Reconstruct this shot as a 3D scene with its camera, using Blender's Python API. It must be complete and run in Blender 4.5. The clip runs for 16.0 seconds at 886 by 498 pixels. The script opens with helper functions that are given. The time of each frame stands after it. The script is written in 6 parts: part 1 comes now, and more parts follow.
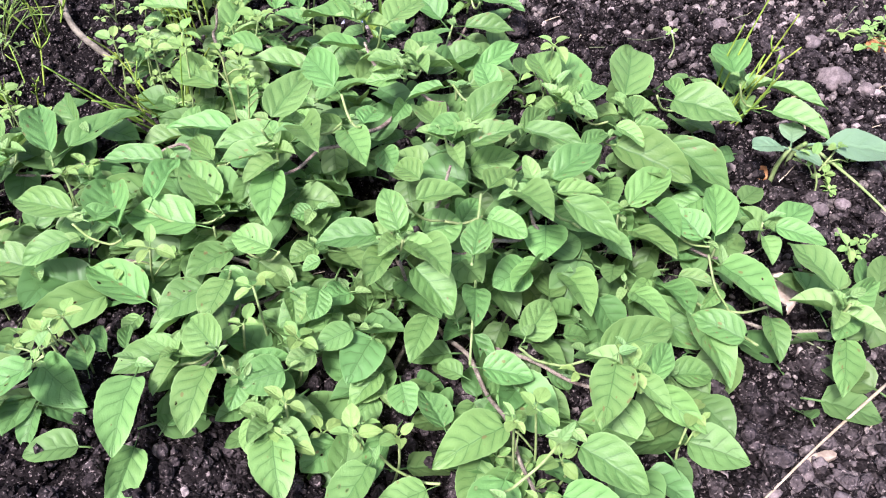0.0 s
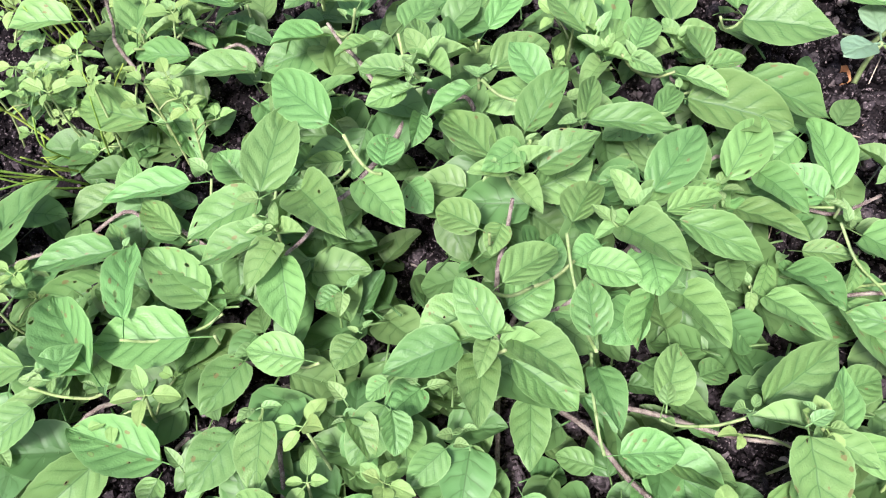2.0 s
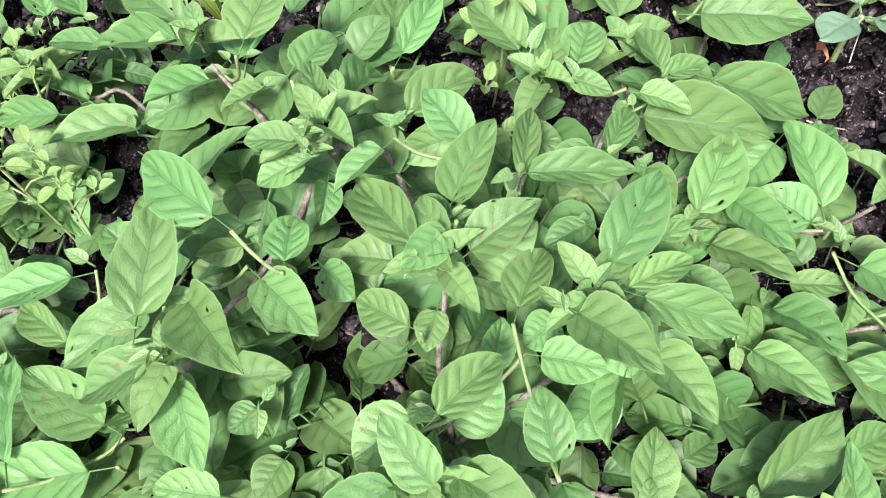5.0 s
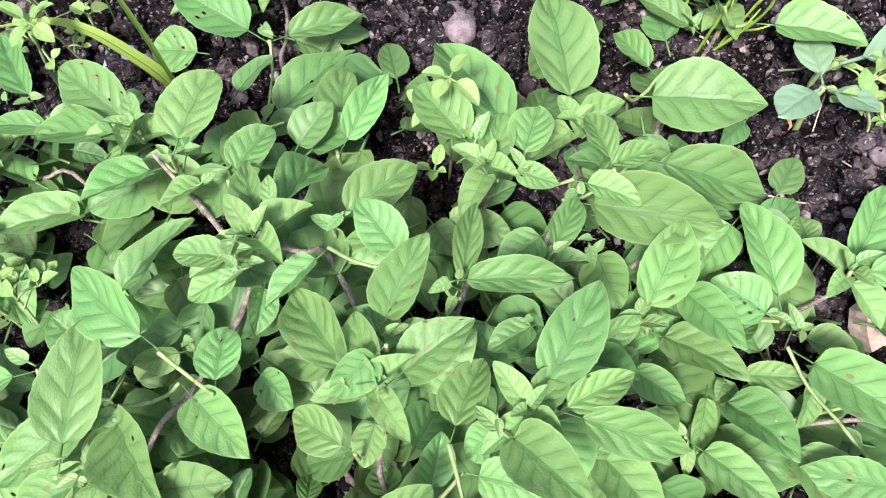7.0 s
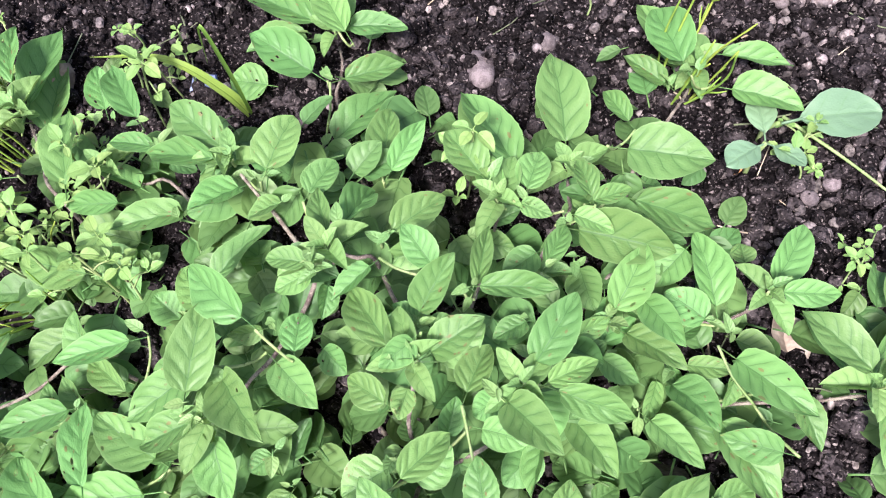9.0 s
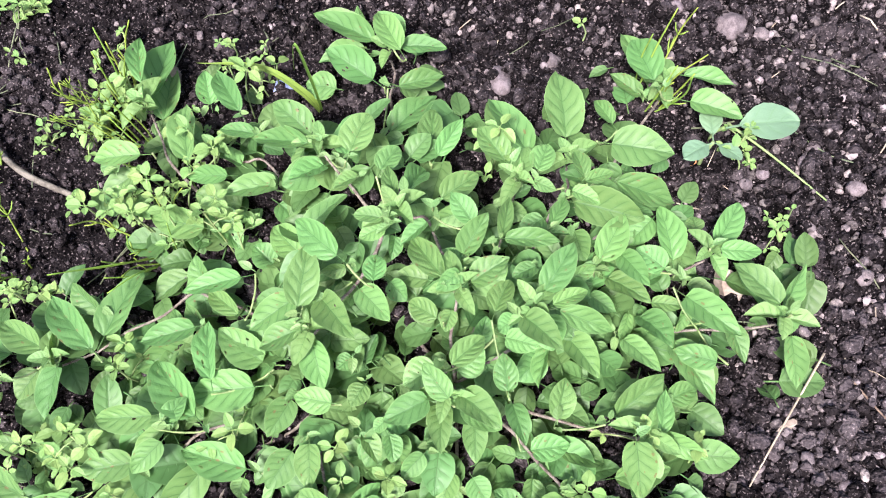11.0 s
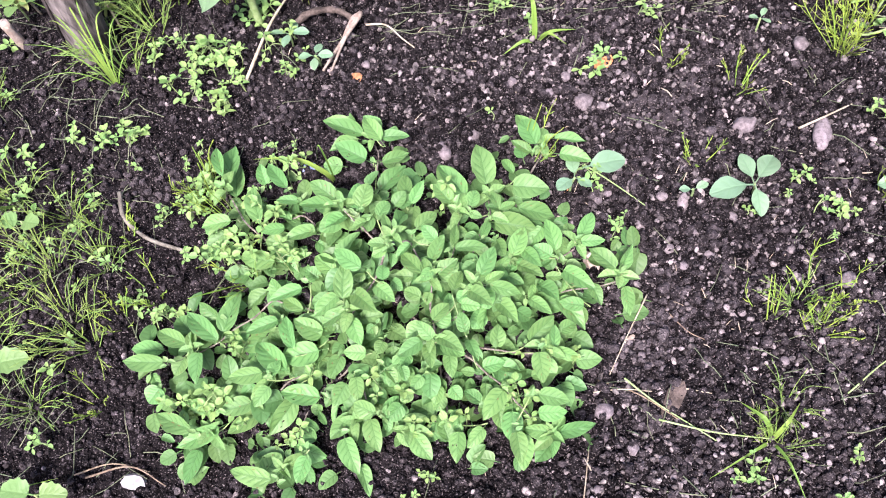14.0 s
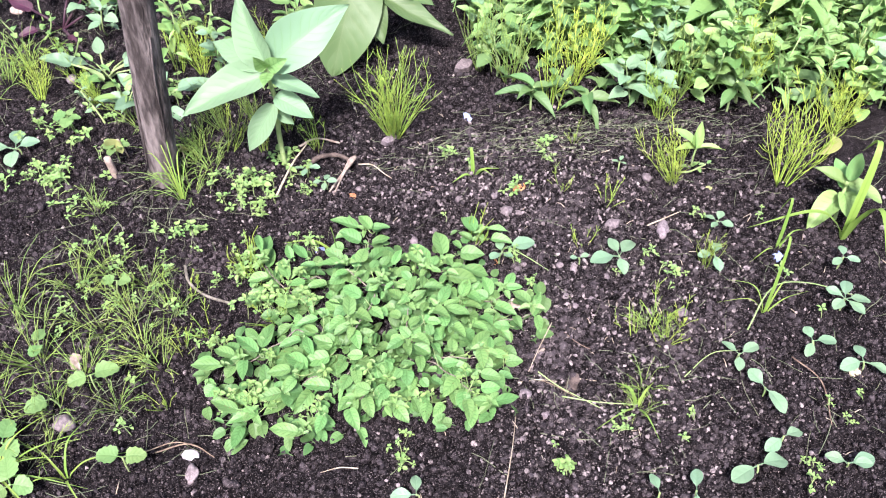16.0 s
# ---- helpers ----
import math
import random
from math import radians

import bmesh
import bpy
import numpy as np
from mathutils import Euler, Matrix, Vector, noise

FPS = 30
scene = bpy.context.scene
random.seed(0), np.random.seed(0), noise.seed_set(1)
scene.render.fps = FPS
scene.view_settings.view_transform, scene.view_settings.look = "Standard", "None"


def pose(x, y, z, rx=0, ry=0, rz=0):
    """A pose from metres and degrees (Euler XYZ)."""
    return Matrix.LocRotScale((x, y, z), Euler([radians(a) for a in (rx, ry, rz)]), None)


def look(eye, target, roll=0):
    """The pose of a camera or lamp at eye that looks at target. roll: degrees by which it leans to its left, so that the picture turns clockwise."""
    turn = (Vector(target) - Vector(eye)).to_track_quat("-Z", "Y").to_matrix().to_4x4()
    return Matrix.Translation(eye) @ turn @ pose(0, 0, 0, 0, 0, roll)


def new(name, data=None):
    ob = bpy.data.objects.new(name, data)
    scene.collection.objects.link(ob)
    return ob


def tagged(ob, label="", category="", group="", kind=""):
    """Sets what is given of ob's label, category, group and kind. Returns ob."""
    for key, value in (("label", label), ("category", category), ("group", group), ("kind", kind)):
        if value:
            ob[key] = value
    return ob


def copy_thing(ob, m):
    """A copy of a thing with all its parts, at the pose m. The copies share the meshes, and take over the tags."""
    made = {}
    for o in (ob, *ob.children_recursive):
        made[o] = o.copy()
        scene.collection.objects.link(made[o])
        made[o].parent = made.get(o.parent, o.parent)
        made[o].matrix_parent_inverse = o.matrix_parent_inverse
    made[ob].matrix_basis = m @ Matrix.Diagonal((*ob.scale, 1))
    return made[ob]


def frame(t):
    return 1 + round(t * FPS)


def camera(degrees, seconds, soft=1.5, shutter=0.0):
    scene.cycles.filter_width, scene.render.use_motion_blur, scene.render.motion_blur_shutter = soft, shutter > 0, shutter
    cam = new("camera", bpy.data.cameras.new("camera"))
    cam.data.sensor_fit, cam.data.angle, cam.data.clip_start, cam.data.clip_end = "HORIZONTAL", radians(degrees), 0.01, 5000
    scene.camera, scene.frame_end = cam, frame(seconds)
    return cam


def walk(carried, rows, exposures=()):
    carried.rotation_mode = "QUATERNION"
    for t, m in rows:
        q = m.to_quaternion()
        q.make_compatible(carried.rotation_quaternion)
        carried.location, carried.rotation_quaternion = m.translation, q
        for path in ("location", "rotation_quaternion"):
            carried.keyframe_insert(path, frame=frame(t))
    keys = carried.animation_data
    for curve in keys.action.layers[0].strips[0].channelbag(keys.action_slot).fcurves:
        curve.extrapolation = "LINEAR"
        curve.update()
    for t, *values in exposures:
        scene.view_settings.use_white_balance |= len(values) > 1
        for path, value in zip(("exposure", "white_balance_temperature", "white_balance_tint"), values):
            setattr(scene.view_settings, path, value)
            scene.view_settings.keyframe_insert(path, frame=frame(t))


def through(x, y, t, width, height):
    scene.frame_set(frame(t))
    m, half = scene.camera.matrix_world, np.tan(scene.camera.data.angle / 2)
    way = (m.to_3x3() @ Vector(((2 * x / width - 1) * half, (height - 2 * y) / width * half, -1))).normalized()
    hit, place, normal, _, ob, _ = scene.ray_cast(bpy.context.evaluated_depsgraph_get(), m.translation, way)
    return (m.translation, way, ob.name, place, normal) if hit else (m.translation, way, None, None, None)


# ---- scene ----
cam = camera(56.0, 16.0, soft=1.15)
PATH = [
    (0, (0.0418, -0.2168, 0.2598), (-0.0480, 0.1837, -0.1778), 2.71),
    (0.5, (0.0204, -0.1937, 0.2531), (-0.0503, 0.1895, -0.2031), 0.82),
    (1, (0.0085, -0.1627, 0.2536), (-0.0413, 0.1948, -0.2257), -2.03),
    (1.5, (-0.0004, -0.1447, 0.2460), (-0.0311, 0.1928, -0.2491), -3.46),
    (2, (-0.0205, -0.1181, 0.2436), (-0.0476, 0.2015, -0.2635), -4.63),
    (2.5, (-0.0299, -0.0991, 0.2353), (-0.0522, 0.2013, -0.2836), -5.90),
    (3, (-0.0275, -0.0898, 0.2328), (-0.0431, 0.1981, -0.2934), -6.54),
    (3.5, (-0.0255, -0.0757, 0.2296), (-0.0377, 0.2085, -0.2987), -7.57),
    (4, (-0.0158, -0.0690, 0.2291), (-0.0270, 0.2131, -0.3003), -8.21),
    (6.5, (0.0060, -0.0403, 0.2279), (-0.0160, 0.2236, -0.3105), -11.20),
    (7, (0.0154, -0.0322, 0.2355), (-0.0060, 0.2341, -0.3018), -11.49),
    (7.5, (0.0186, -0.0301, 0.2453), (-0.0015, 0.2372, -0.2915), -11.07),
    (8, (0.0211, -0.0326, 0.2587), (-0.0044, 0.2291, -0.2806), -11.40),
    (8.5, (0.0218, -0.0421, 0.2823), (-0.0095, 0.2104, -0.2611), -11.60),
    (9, (0.0142, -0.0527, 0.3070), (-0.0127, 0.1975, -0.2376), -10.30),
    (9.5, (0.0138, -0.0644, 0.3279), (-0.0093, 0.1839, -0.2179), -8.89),
    (10, (-0.0023, -0.0872, 0.3609), (-0.0245, 0.1584, -0.1861), -7.89),
    (12.5, (-0.0089, -0.1619, 0.4942), (-0.0098, 0.0910, -0.0499), -5.38),
    (13, (-0.0066, -0.1962, 0.5577), (-0.0067, 0.0520, 0.0114), -6.52),
    (13.5, (-0.0040, -0.2195, 0.6180), (0.0054, 0.0326, 0.0737), -6.91),
    (14, (-0.0070, -0.2422, 0.6658), (0.0018, 0.0160, 0.1243), -7.81),
    (14.5, (-0.0138, -0.2738, 0.7143), (-0.0126, -0.0053, 0.1777), -8.26),
    (15, (-0.0291, -0.3549, 0.7712), (-0.0250, -0.0458, 0.2569), -6.34),
    (15.5, (-0.0513, -0.4741, 0.8027), (-0.0193, -0.1160, 0.3223), -3.25),
    (16, (-0.0911, -0.5915, 0.8490), (-0.0127, -0.2002, 0.4010), 0.04),
]
EXPOSURES = [(0.0, 1.80, 6200, 23), (4.0, 1.62, 6250, 20), (6.5, 1.80, 6280, 18), (10.0, 1.80, 6280, 18), (12.5, 1.96, 6150, 21), (14.5, 1.98, 6180, 23), (16.0, 2.05, 6150, 22)]
walk(cam, [(t, look(eye, target, roll)) for t, eye, target, roll in PATH], EXPOSURES)

# ---- daylight: a bright, thinly overcast sky ----
SUN_UP, SUN_ROUND = 58.0, 200.0
world = bpy.data.worlds.new("overcast_sky")
scene.world = world
world.use_nodes = True
sky = world.node_tree.nodes.new("ShaderNodeTexSky")
sky.sky_type, sky.sun_disc = "NISHITA", False
sky.sun_elevation, sky.sun_rotation = radians(SUN_UP), radians(SUN_ROUND)
sky.air_density, sky.dust_density, sky.ozone_density = 1.0, 4.0, 1.0
background = world.node_tree.nodes["Background"]
background.inputs["Strength"].default_value = 0.084
world.node_tree.links.new(sky.outputs["Color"], background.inputs["Color"])
sun = new("sun", bpy.data.lights.new("sun", "SUN"))
sun.data.energy, sun.data.angle, sun.data.color = 3.0, radians(10), (1.0, 0.96, 0.9)
turn = radians(SUN_ROUND)
sun.matrix_basis = look((0, 0, 3), (-math.sin(turn) * math.cos(radians(SUN_UP)), -math.cos(turn) * math.cos(radians(SUN_UP)), 3 - math.sin(radians(SUN_UP))))


# ---- materials ----
class Net:
    """A small writer of shader nodes."""

    def __init__(self, name):
        self.mat = bpy.data.materials.new(name)
        self.mat.use_nodes = True
        self.tree = self.mat.node_tree
        self.tree.nodes.clear()
        self.out = self.tree.nodes.new("ShaderNodeOutputMaterial")

    def put(self, node, value):
        if hasattr(value, "is_output"):
            self.tree.links.new(value, node)
        else:
            node.default_value = value

    def node(self, kind, **inputs):
        n = self.tree.nodes.new(kind)
        for key, value in inputs.items():
            self.put(n.inputs[key.replace("_", " ")], value)
        return n

    def math(self, op, a, b=0.0, c=0.0, clamp=False):
        n = self.tree.nodes.new("ShaderNodeMath")
        n.operation, n.use_clamp = op, clamp
        for slot, value in zip(n.inputs, (a, b, c)):
            self.put(slot, value)
        return n.outputs[0]

    def step(self, value, low, high):
        n = self.tree.nodes.new("ShaderNodeMapRange")
        n.interpolation_type = "SMOOTHSTEP"
        for key, v in (("Value", value), ("From Min", low), ("From Max", high)):
            self.put(n.inputs[key], v)
        return n.outputs["Result"]

    def blend(self, factor, a, b):
        n = self.tree.nodes.new("ShaderNodeMix")
        n.data_type = "RGBA"
        for slot, v in ((n.inputs[0], factor), (n.inputs[6], a), (n.inputs[7], b)):
            self.put(slot, (*v, 1.0) if isinstance(v, tuple) and len(v) == 3 else v)
        return n.outputs[2]

    def noise(self, where, scale, detail=3.0, rough=0.55):
        n = self.node("ShaderNodeTexNoise", Scale=scale, Detail=detail, Roughness=rough)
        self.put(n.inputs["Vector"], where)
        return n.outputs["Fac"]

    def bump(self, height, strength, distance):
        return self.node("ShaderNodeBump", Height=height, Strength=strength, Distance=distance).outputs["Normal"]

    def place(self):
        return self.node("ShaderNodeTexCoord").outputs["Object"]

    def chance(self):
        return self.node("ShaderNodeObjectInfo").outputs["Random"]

    def island(self):
        return self.node("ShaderNodeNewGeometry").outputs["Random Per Island"]

    def vary(self, colour, chance, hue=0.02, value=0.25):
        n = self.node("ShaderNodeHueSaturation")
        self.put(n.inputs["Hue"], self.math("MULTIPLY_ADD", chance, 2 * hue, 0.5 - hue))
        spread = self.math("FRACT", self.math("MULTIPLY", chance, 7.31))
        self.put(n.inputs["Value"], self.math("MULTIPLY_ADD", spread, 2 * value, 1 - value))
        self.put(n.inputs["Color"], (*colour, 1.0) if isinstance(colour, tuple) else colour)
        return n.outputs[0]

    def surface(self, colour, rough=0.7, specular=0.3, normal=None, through=0.0, glow=None, metal=0.0):
        b = self.node("ShaderNodeBsdfPrincipled", Roughness=rough, Metallic=metal)
        self.put(b.inputs["Base Color"], (*colour, 1.0) if isinstance(colour, tuple) else colour)
        b.inputs["Specular IOR Level"].default_value = specular
        if normal is not None:
            self.put(b.inputs["Normal"], normal)
        shader = b.outputs[0]
        if through:
            t = self.node("ShaderNodeBsdfTranslucent")
            self.put(t.inputs["Color"], glow if glow is not None else colour)
            shader = self.mix(through, shader, t.outputs[0])
        return shader

    def mix(self, factor, a, b):
        n = self.node("ShaderNodeMixShader")
        for slot, v in zip(n.inputs, (factor, a, b)):
            self.put(slot, v)
        return n.outputs[0]

    def done(self, shader):
        self.tree.links.new(shader, self.out.inputs["Surface"])
        return self.mat


def leaf_material(name, colour, dark, rim, through=0.24, veins=4.6, holes=0.0, rough=0.48, hue=0.02, value=0.18, per_island=False, specular=0.30, relief=0.0013):
    """A leaf whose UV runs across (0 to 1) and along (0 to 1) the blade."""
    n = Net(name)
    uv = n.node("ShaderNodeUVMap").outputs[0]
    split = n.node("ShaderNodeSeparateXYZ", Vector=uv)
    across = n.math("ABSOLUTE", n.math("MULTIPLY_ADD", split.outputs[0], 2.0, -1.0))
    along = split.outputs[1]
    chance = n.island() if per_island else n.chance()
    swept = n.math("MULTIPLY", n.math("SUBTRACT", along, n.math("MULTIPLY", across, 0.26)), veins)
    swept = n.math("ADD", swept, n.math("MULTIPLY", n.noise(uv, 3.0, 1.0), 0.5))
    gap = n.math("PINGPONG", swept, 0.5)
    fade = n.step(across, 1.0, 0.55)
    side = n.math("MULTIPLY", n.step(gap, 0.09, 0.0), fade)
    # wide soft band by each side vein: shading of the quilted blade, as colour
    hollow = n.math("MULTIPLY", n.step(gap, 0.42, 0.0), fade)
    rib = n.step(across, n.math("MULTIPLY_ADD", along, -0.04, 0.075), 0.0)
    # broad band along the midrib: shade of the fold painted in
    trough_shade = n.step(across, 0.48, 0.0)
    # dark veins and ribs, together with the painted shading of the dips
    vein_shade = n.math("MAXIMUM", n.math("MULTIPLY_ADD", side, 0.52, n.math("MULTIPLY", hollow, 0.32)), n.math("MAXIMUM", rib, n.math("MULTIPLY", trough_shade, 0.34)))
    place = n.place()
    grain = n.noise(place, 5.0, 3.0)
    base = n.vary(n.blend(grain, colour, tuple(0.72 * a + 0.28 * b for a, b in zip(colour, dark))), chance, hue, value)
    tone = n.blend(n.math("MULTIPLY", vein_shade, 0.84, clamp=True), base, dark)
    tone = n.blend(n.math("MULTIPLY", n.step(across, 0.93, 1.0), 0.45), tone, rim)
    fine = n.noise(place, 38.0, 2.0)
    dip = n.math("MAXIMUM", n.math("MULTIPLY", hollow, 0.42), n.step(across, 0.22, 0.0))
    height = n.math("ADD", n.math("MULTIPLY", n.math("SUBTRACT", 1.0, dip), 0.8), n.math("MULTIPLY", fine, 0.25))
    height = n.math("ADD", height, n.math("MULTIPLY", n.noise(place, 7.0, 2.0), 0.45))
    normal = n.bump(height, 0.42, relief)
    shifted = n.node("ShaderNodeCombineXYZ")
    for k, (axis, rate) in enumerate(((0, 37.0), (1, 91.0))):
        n.put(shifted.inputs[k], n.math("MULTIPLY_ADD", chance, rate, split.outputs[axis]))
    if holes:
        cells = n.node("ShaderNodeTexVoronoi", Scale=6.0)
        n.put(cells.inputs["Vector"], shifted.outputs[0])
        pick = n.node("ShaderNodeSeparateColor", Color=cells.outputs["Color"])
        ragged = n.math("ADD", cells.outputs["Distance"], n.math("MULTIPLY", n.noise(shifted.outputs[0], 26.0, 2.0), 0.12))
        size = n.math("MULTIPLY_ADD", pick.outputs[1], 0.20, 0.09)
        eaten = n.math("POWER", n.math("FRACT", n.math("MULTIPLY", chance, 13.7)), 2.0)
        keep = n.math("GREATER_THAN", pick.outputs[0], n.math("MULTIPLY_ADD", eaten, -1.9 * holes, 1.0))
        near = n.math("MULTIPLY", keep, n.step(ragged, n.math("ADD", size, 0.07), size))
        tone = n.blend(n.math("MULTIPLY", near, 0.75), tone, (0.16, 0.11, 0.05))
        specks = n.step(n.noise(shifted.outputs[0], 19.0, 1.0), 0.73, 0.80)
        tone = n.blend(n.math("MULTIPLY", specks, 0.35), tone, (0.20, 0.16, 0.10))
    shader = n.surface(tone, rough, specular, normal, through, n.blend(0.4, tone, (0.30, 0.45, 0.05)))
    if holes:
        cut = n.math("MULTIPLY", keep, n.math("LESS_THAN", ragged, size))
        cut = n.math("MULTIPLY", cut, n.math("GREATER_THAN", pick.outputs[2], 0.35))
        clear = n.node("ShaderNodeBsdfTransparent")
        shader = n.mix(cut, shader, clear.outputs[0])
    return n.done(shader)


def plain_material(name, colours, scale, rough=0.8, bump=0.4, depth=0.002, hue=0.01, value=0.2, island=False, specular=0.25, through=0.0, stretch=None):
    """Two colours in noise at two scales, with fine relief."""
    n = Net(name)
    place = n.place()
    if stretch:
        place = n.node("ShaderNodeMapping", Vector=place, Scale=stretch).outputs[0]
    coarse, fine = n.noise(place, scale, 4.0), n.noise(place, scale * 6.0, 3.0)
    tone = n.blend(n.step(n.math("ADD", n.math("MULTIPLY", coarse, 0.65), n.math("MULTIPLY", fine, 0.35)), 0.38, 0.62), *colours)
    tone = n.vary(tone, n.island() if island else n.chance(), hue, value)
    return n.done(n.surface(tone, rough, specular, n.bump(fine, bump, depth), through))


def soil_material(name, island, unshaded=1.0):
    n = Net(name)
    place = n.place()
    coarse, middle, fine = n.noise(place, 9.0, 3.0), n.noise(place, 130.0, 4.0, 0.65), n.noise(place, 620.0, 3.0, 0.65)
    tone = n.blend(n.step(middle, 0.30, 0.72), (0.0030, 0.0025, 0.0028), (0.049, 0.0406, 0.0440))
    tone = n.blend(n.math("MULTIPLY", n.step(coarse, 0.5, 0.72), 0.5), tone, (0.085, 0.0710, 0.0760))
    if island:
        tone = n.vary(tone, n.island(), 0.012, 0.80)
    # below 1 the tone sinks to near-black, as shade painted between clods
    tone = n.blend(unshaded, (0.0022, 0.0018, 0.0022), tone)
    crumbs = n.step(fine, 0.58, 0.67)
    tone = n.blend(n.math("MULTIPLY", crumbs, 0.68), tone, (0.27, 0.225, 0.230))
    grains = n.node("ShaderNodeTexVoronoi", Scale=520.0, Vector=place).outputs["Distance"]
    height = n.math("SUBTRACT", n.math("MULTIPLY", n.noise(place, 260.0, 4.0, 0.7), 0.5), n.math("MULTIPLY", grains, 0.45))
    return n.done(n.surface(tone, 0.9, 0.04, n.bump(height, 1.0, 0.0046)))


# sheet beneath the clods: gap shade is put into its colour
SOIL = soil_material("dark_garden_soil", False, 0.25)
CLOD = soil_material("crumbly_soil_clods", True)
GRIT = plain_material("pale_grit", ((0.040, 0.033, 0.035), (0.235, 0.196, 0.196)), 160.0, 0.8, 0.5, 0.001, 0.03, 0.5, island=True)
PEBBLE = plain_material("grey_pink_pebble", ((0.09, 0.072, 0.076), (0.20, 0.165, 0.172)), 240.0, 0.75, 0.6, 0.001, 0.02, 0.2)
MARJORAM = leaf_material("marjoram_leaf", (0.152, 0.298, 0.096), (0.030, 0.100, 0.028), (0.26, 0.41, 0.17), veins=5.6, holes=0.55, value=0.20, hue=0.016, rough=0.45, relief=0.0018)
# marjoram green darkened for leaves below: canopy shade painted into the colour
UNDER = leaf_material("marjoram_lower_leaf_shaded", (0.118, 0.226, 0.072), (0.034, 0.09, 0.025), (0.17, 0.29, 0.11), holes=0.08, value=0.22)
# inner mass a step darker again, its colour standing for shade inside the plant
UNDER_MASS = leaf_material("marjoram_inner_leaves_shaded", (0.108, 0.210, 0.070), (0.034, 0.09, 0.025), (0.17, 0.29, 0.11), value=0.25, per_island=True)
BUD = leaf_material("tender_young_leaf", (0.185, 0.315, 0.120), (0.09, 0.19, 0.055), (0.27, 0.39, 0.19), value=0.15, per_island=True)
TENDER = leaf_material("tender_tip_leaf", (0.195, 0.335, 0.120), (0.060, 0.150, 0.040), (0.29, 0.42, 0.20), value=0.12, hue=0.01)
YOUNG = leaf_material("pale_young_leaf", (0.192, 0.318, 0.100), (0.155, 0.268, 0.078), (0.23, 0.36, 0.13), veins=2.0, value=0.14)
SEED_LEAF = leaf_material("grey_green_seed_leaf", (0.170, 0.280, 0.168), (0.125, 0.225, 0.122), (0.22, 0.32, 0.21), veins=4.0, value=0.14, rough=0.36)
PALE_LEAF = leaf_material("pale_grey_green_leaf", (0.175, 0.290, 0.170), (0.13, 0.235, 0.12), (0.22, 0.33, 0.20), veins=9.0, holes=0.07, value=0.10, rough=0.50, specular=0.25)
BROAD = leaf_material("dull_green_broad_leaf", (0.062, 0.106, 0.038), (0.095, 0.14, 0.058), (0.075, 0.12, 0.045), through=0.12, veins=9.0, holes=0.10, value=0.14)
BUSH_LEAF = leaf_material("fresh_green_weed_leaf", (0.182, 0.322, 0.104), (0.12, 0.22, 0.064), (0.19, 0.31, 0.12), veins=7.0, value=0.32, hue=0.025)
BUSH_MASS = leaf_material("weed_foliage", (0.185, 0.310, 0.108), (0.12, 0.22, 0.065), (0.19, 0.31, 0.12), veins=8.0, value=0.35, per_island=True)
SCALLOP_LEAF = leaf_material("scalloped_weed_leaf", (0.140, 0.245, 0.082), (0.095, 0.18, 0.055), (0.17, 0.28, 0.11), veins=5.0, value=0.15)
DULL_LEAF = leaf_material("dull_green_weed_leaf", (0.085, 0.165, 0.058), (0.13, 0.22, 0.085), (0.11, 0.19, 0.075), veins=8.0, value=0.18)
BLADE = leaf_material("grass_blade", (0.180, 0.285, 0.055), (0.13, 0.22, 0.035), (0.18, 0.31, 0.09), veins=1.0, value=0.15)
YELLOWED = leaf_material("yellowed_leaf", (0.30, 0.33, 0.13), (0.25, 0.23, 0.08), (0.34, 0.32, 0.15), veins=6.0, value=0.1)
PURPLE = leaf_material("purple_red_leaf", (0.040, 0.014, 0.030), (0.070, 0.016, 0.04), (0.045, 0.025, 0.03), veins=7.0, value=0.15, through=0.12)
HORSE = plain_material("horsetail_green", ((0.16, 0.255, 0.040), (0.25, 0.355, 0.060)), 60.0, 0.6, 0.3, 0.0006, 0.02, 0.2)
HORSE_FRESH = plain_material("fresh_horsetail_green", ((0.22, 0.335, 0.045), (0.33, 0.45, 0.075)), 60.0, 0.6, 0.3, 0.0006, 0.02, 0.2)
HORSE_DARK = plain_material("older_horsetail_green", ((0.125, 0.200, 0.044), (0.200, 0.295, 0.072)), 60.0, 0.65, 0.3, 0.0006, 0.02, 0.2)
STEM = plain_material("hairy_brown_stem", ((0.10, 0.072, 0.066), (0.27, 0.235, 0.20)), 300.0, 0.75, 0.8, 0.0008, 0.02, 0.15)
HAIR = plain_material("whitish_hairs", ((0.30, 0.26, 0.24), (0.48, 0.43, 0.40)), 200.0, 0.7, 0.1, 0.0003)
GREEN_STEM = plain_material("pale_green_stem", ((0.17, 0.25, 0.085), (0.26, 0.33, 0.15)), 150.0, 0.6, 0.4, 0.0006)
WOOD = plain_material("weathered_grey_wood", ((0.026, 0.020, 0.0195), (0.185, 0.155, 0.150)), 26.0, 0.85, 1.0, 0.006, 0.008, 0.05, stretch=(1.0, 1.0, 0.22))
STRAW = plain_material("bleached_straw", ((0.24, 0.19, 0.135), (0.42, 0.36, 0.28)), 90.0, 0.7, 0.4, 0.0006, 0.012, 0.2)
ROOT = plain_material("grey_brown_root", ((0.10, 0.088, 0.072), (0.22, 0.20, 0.165)), 120.0, 0.85, 0.7, 0.001)
TWIG = plain_material("brown_dead_twig", ((0.11, 0.075, 0.055), (0.24, 0.18, 0.13)), 110.0, 0.85, 0.7, 0.001)
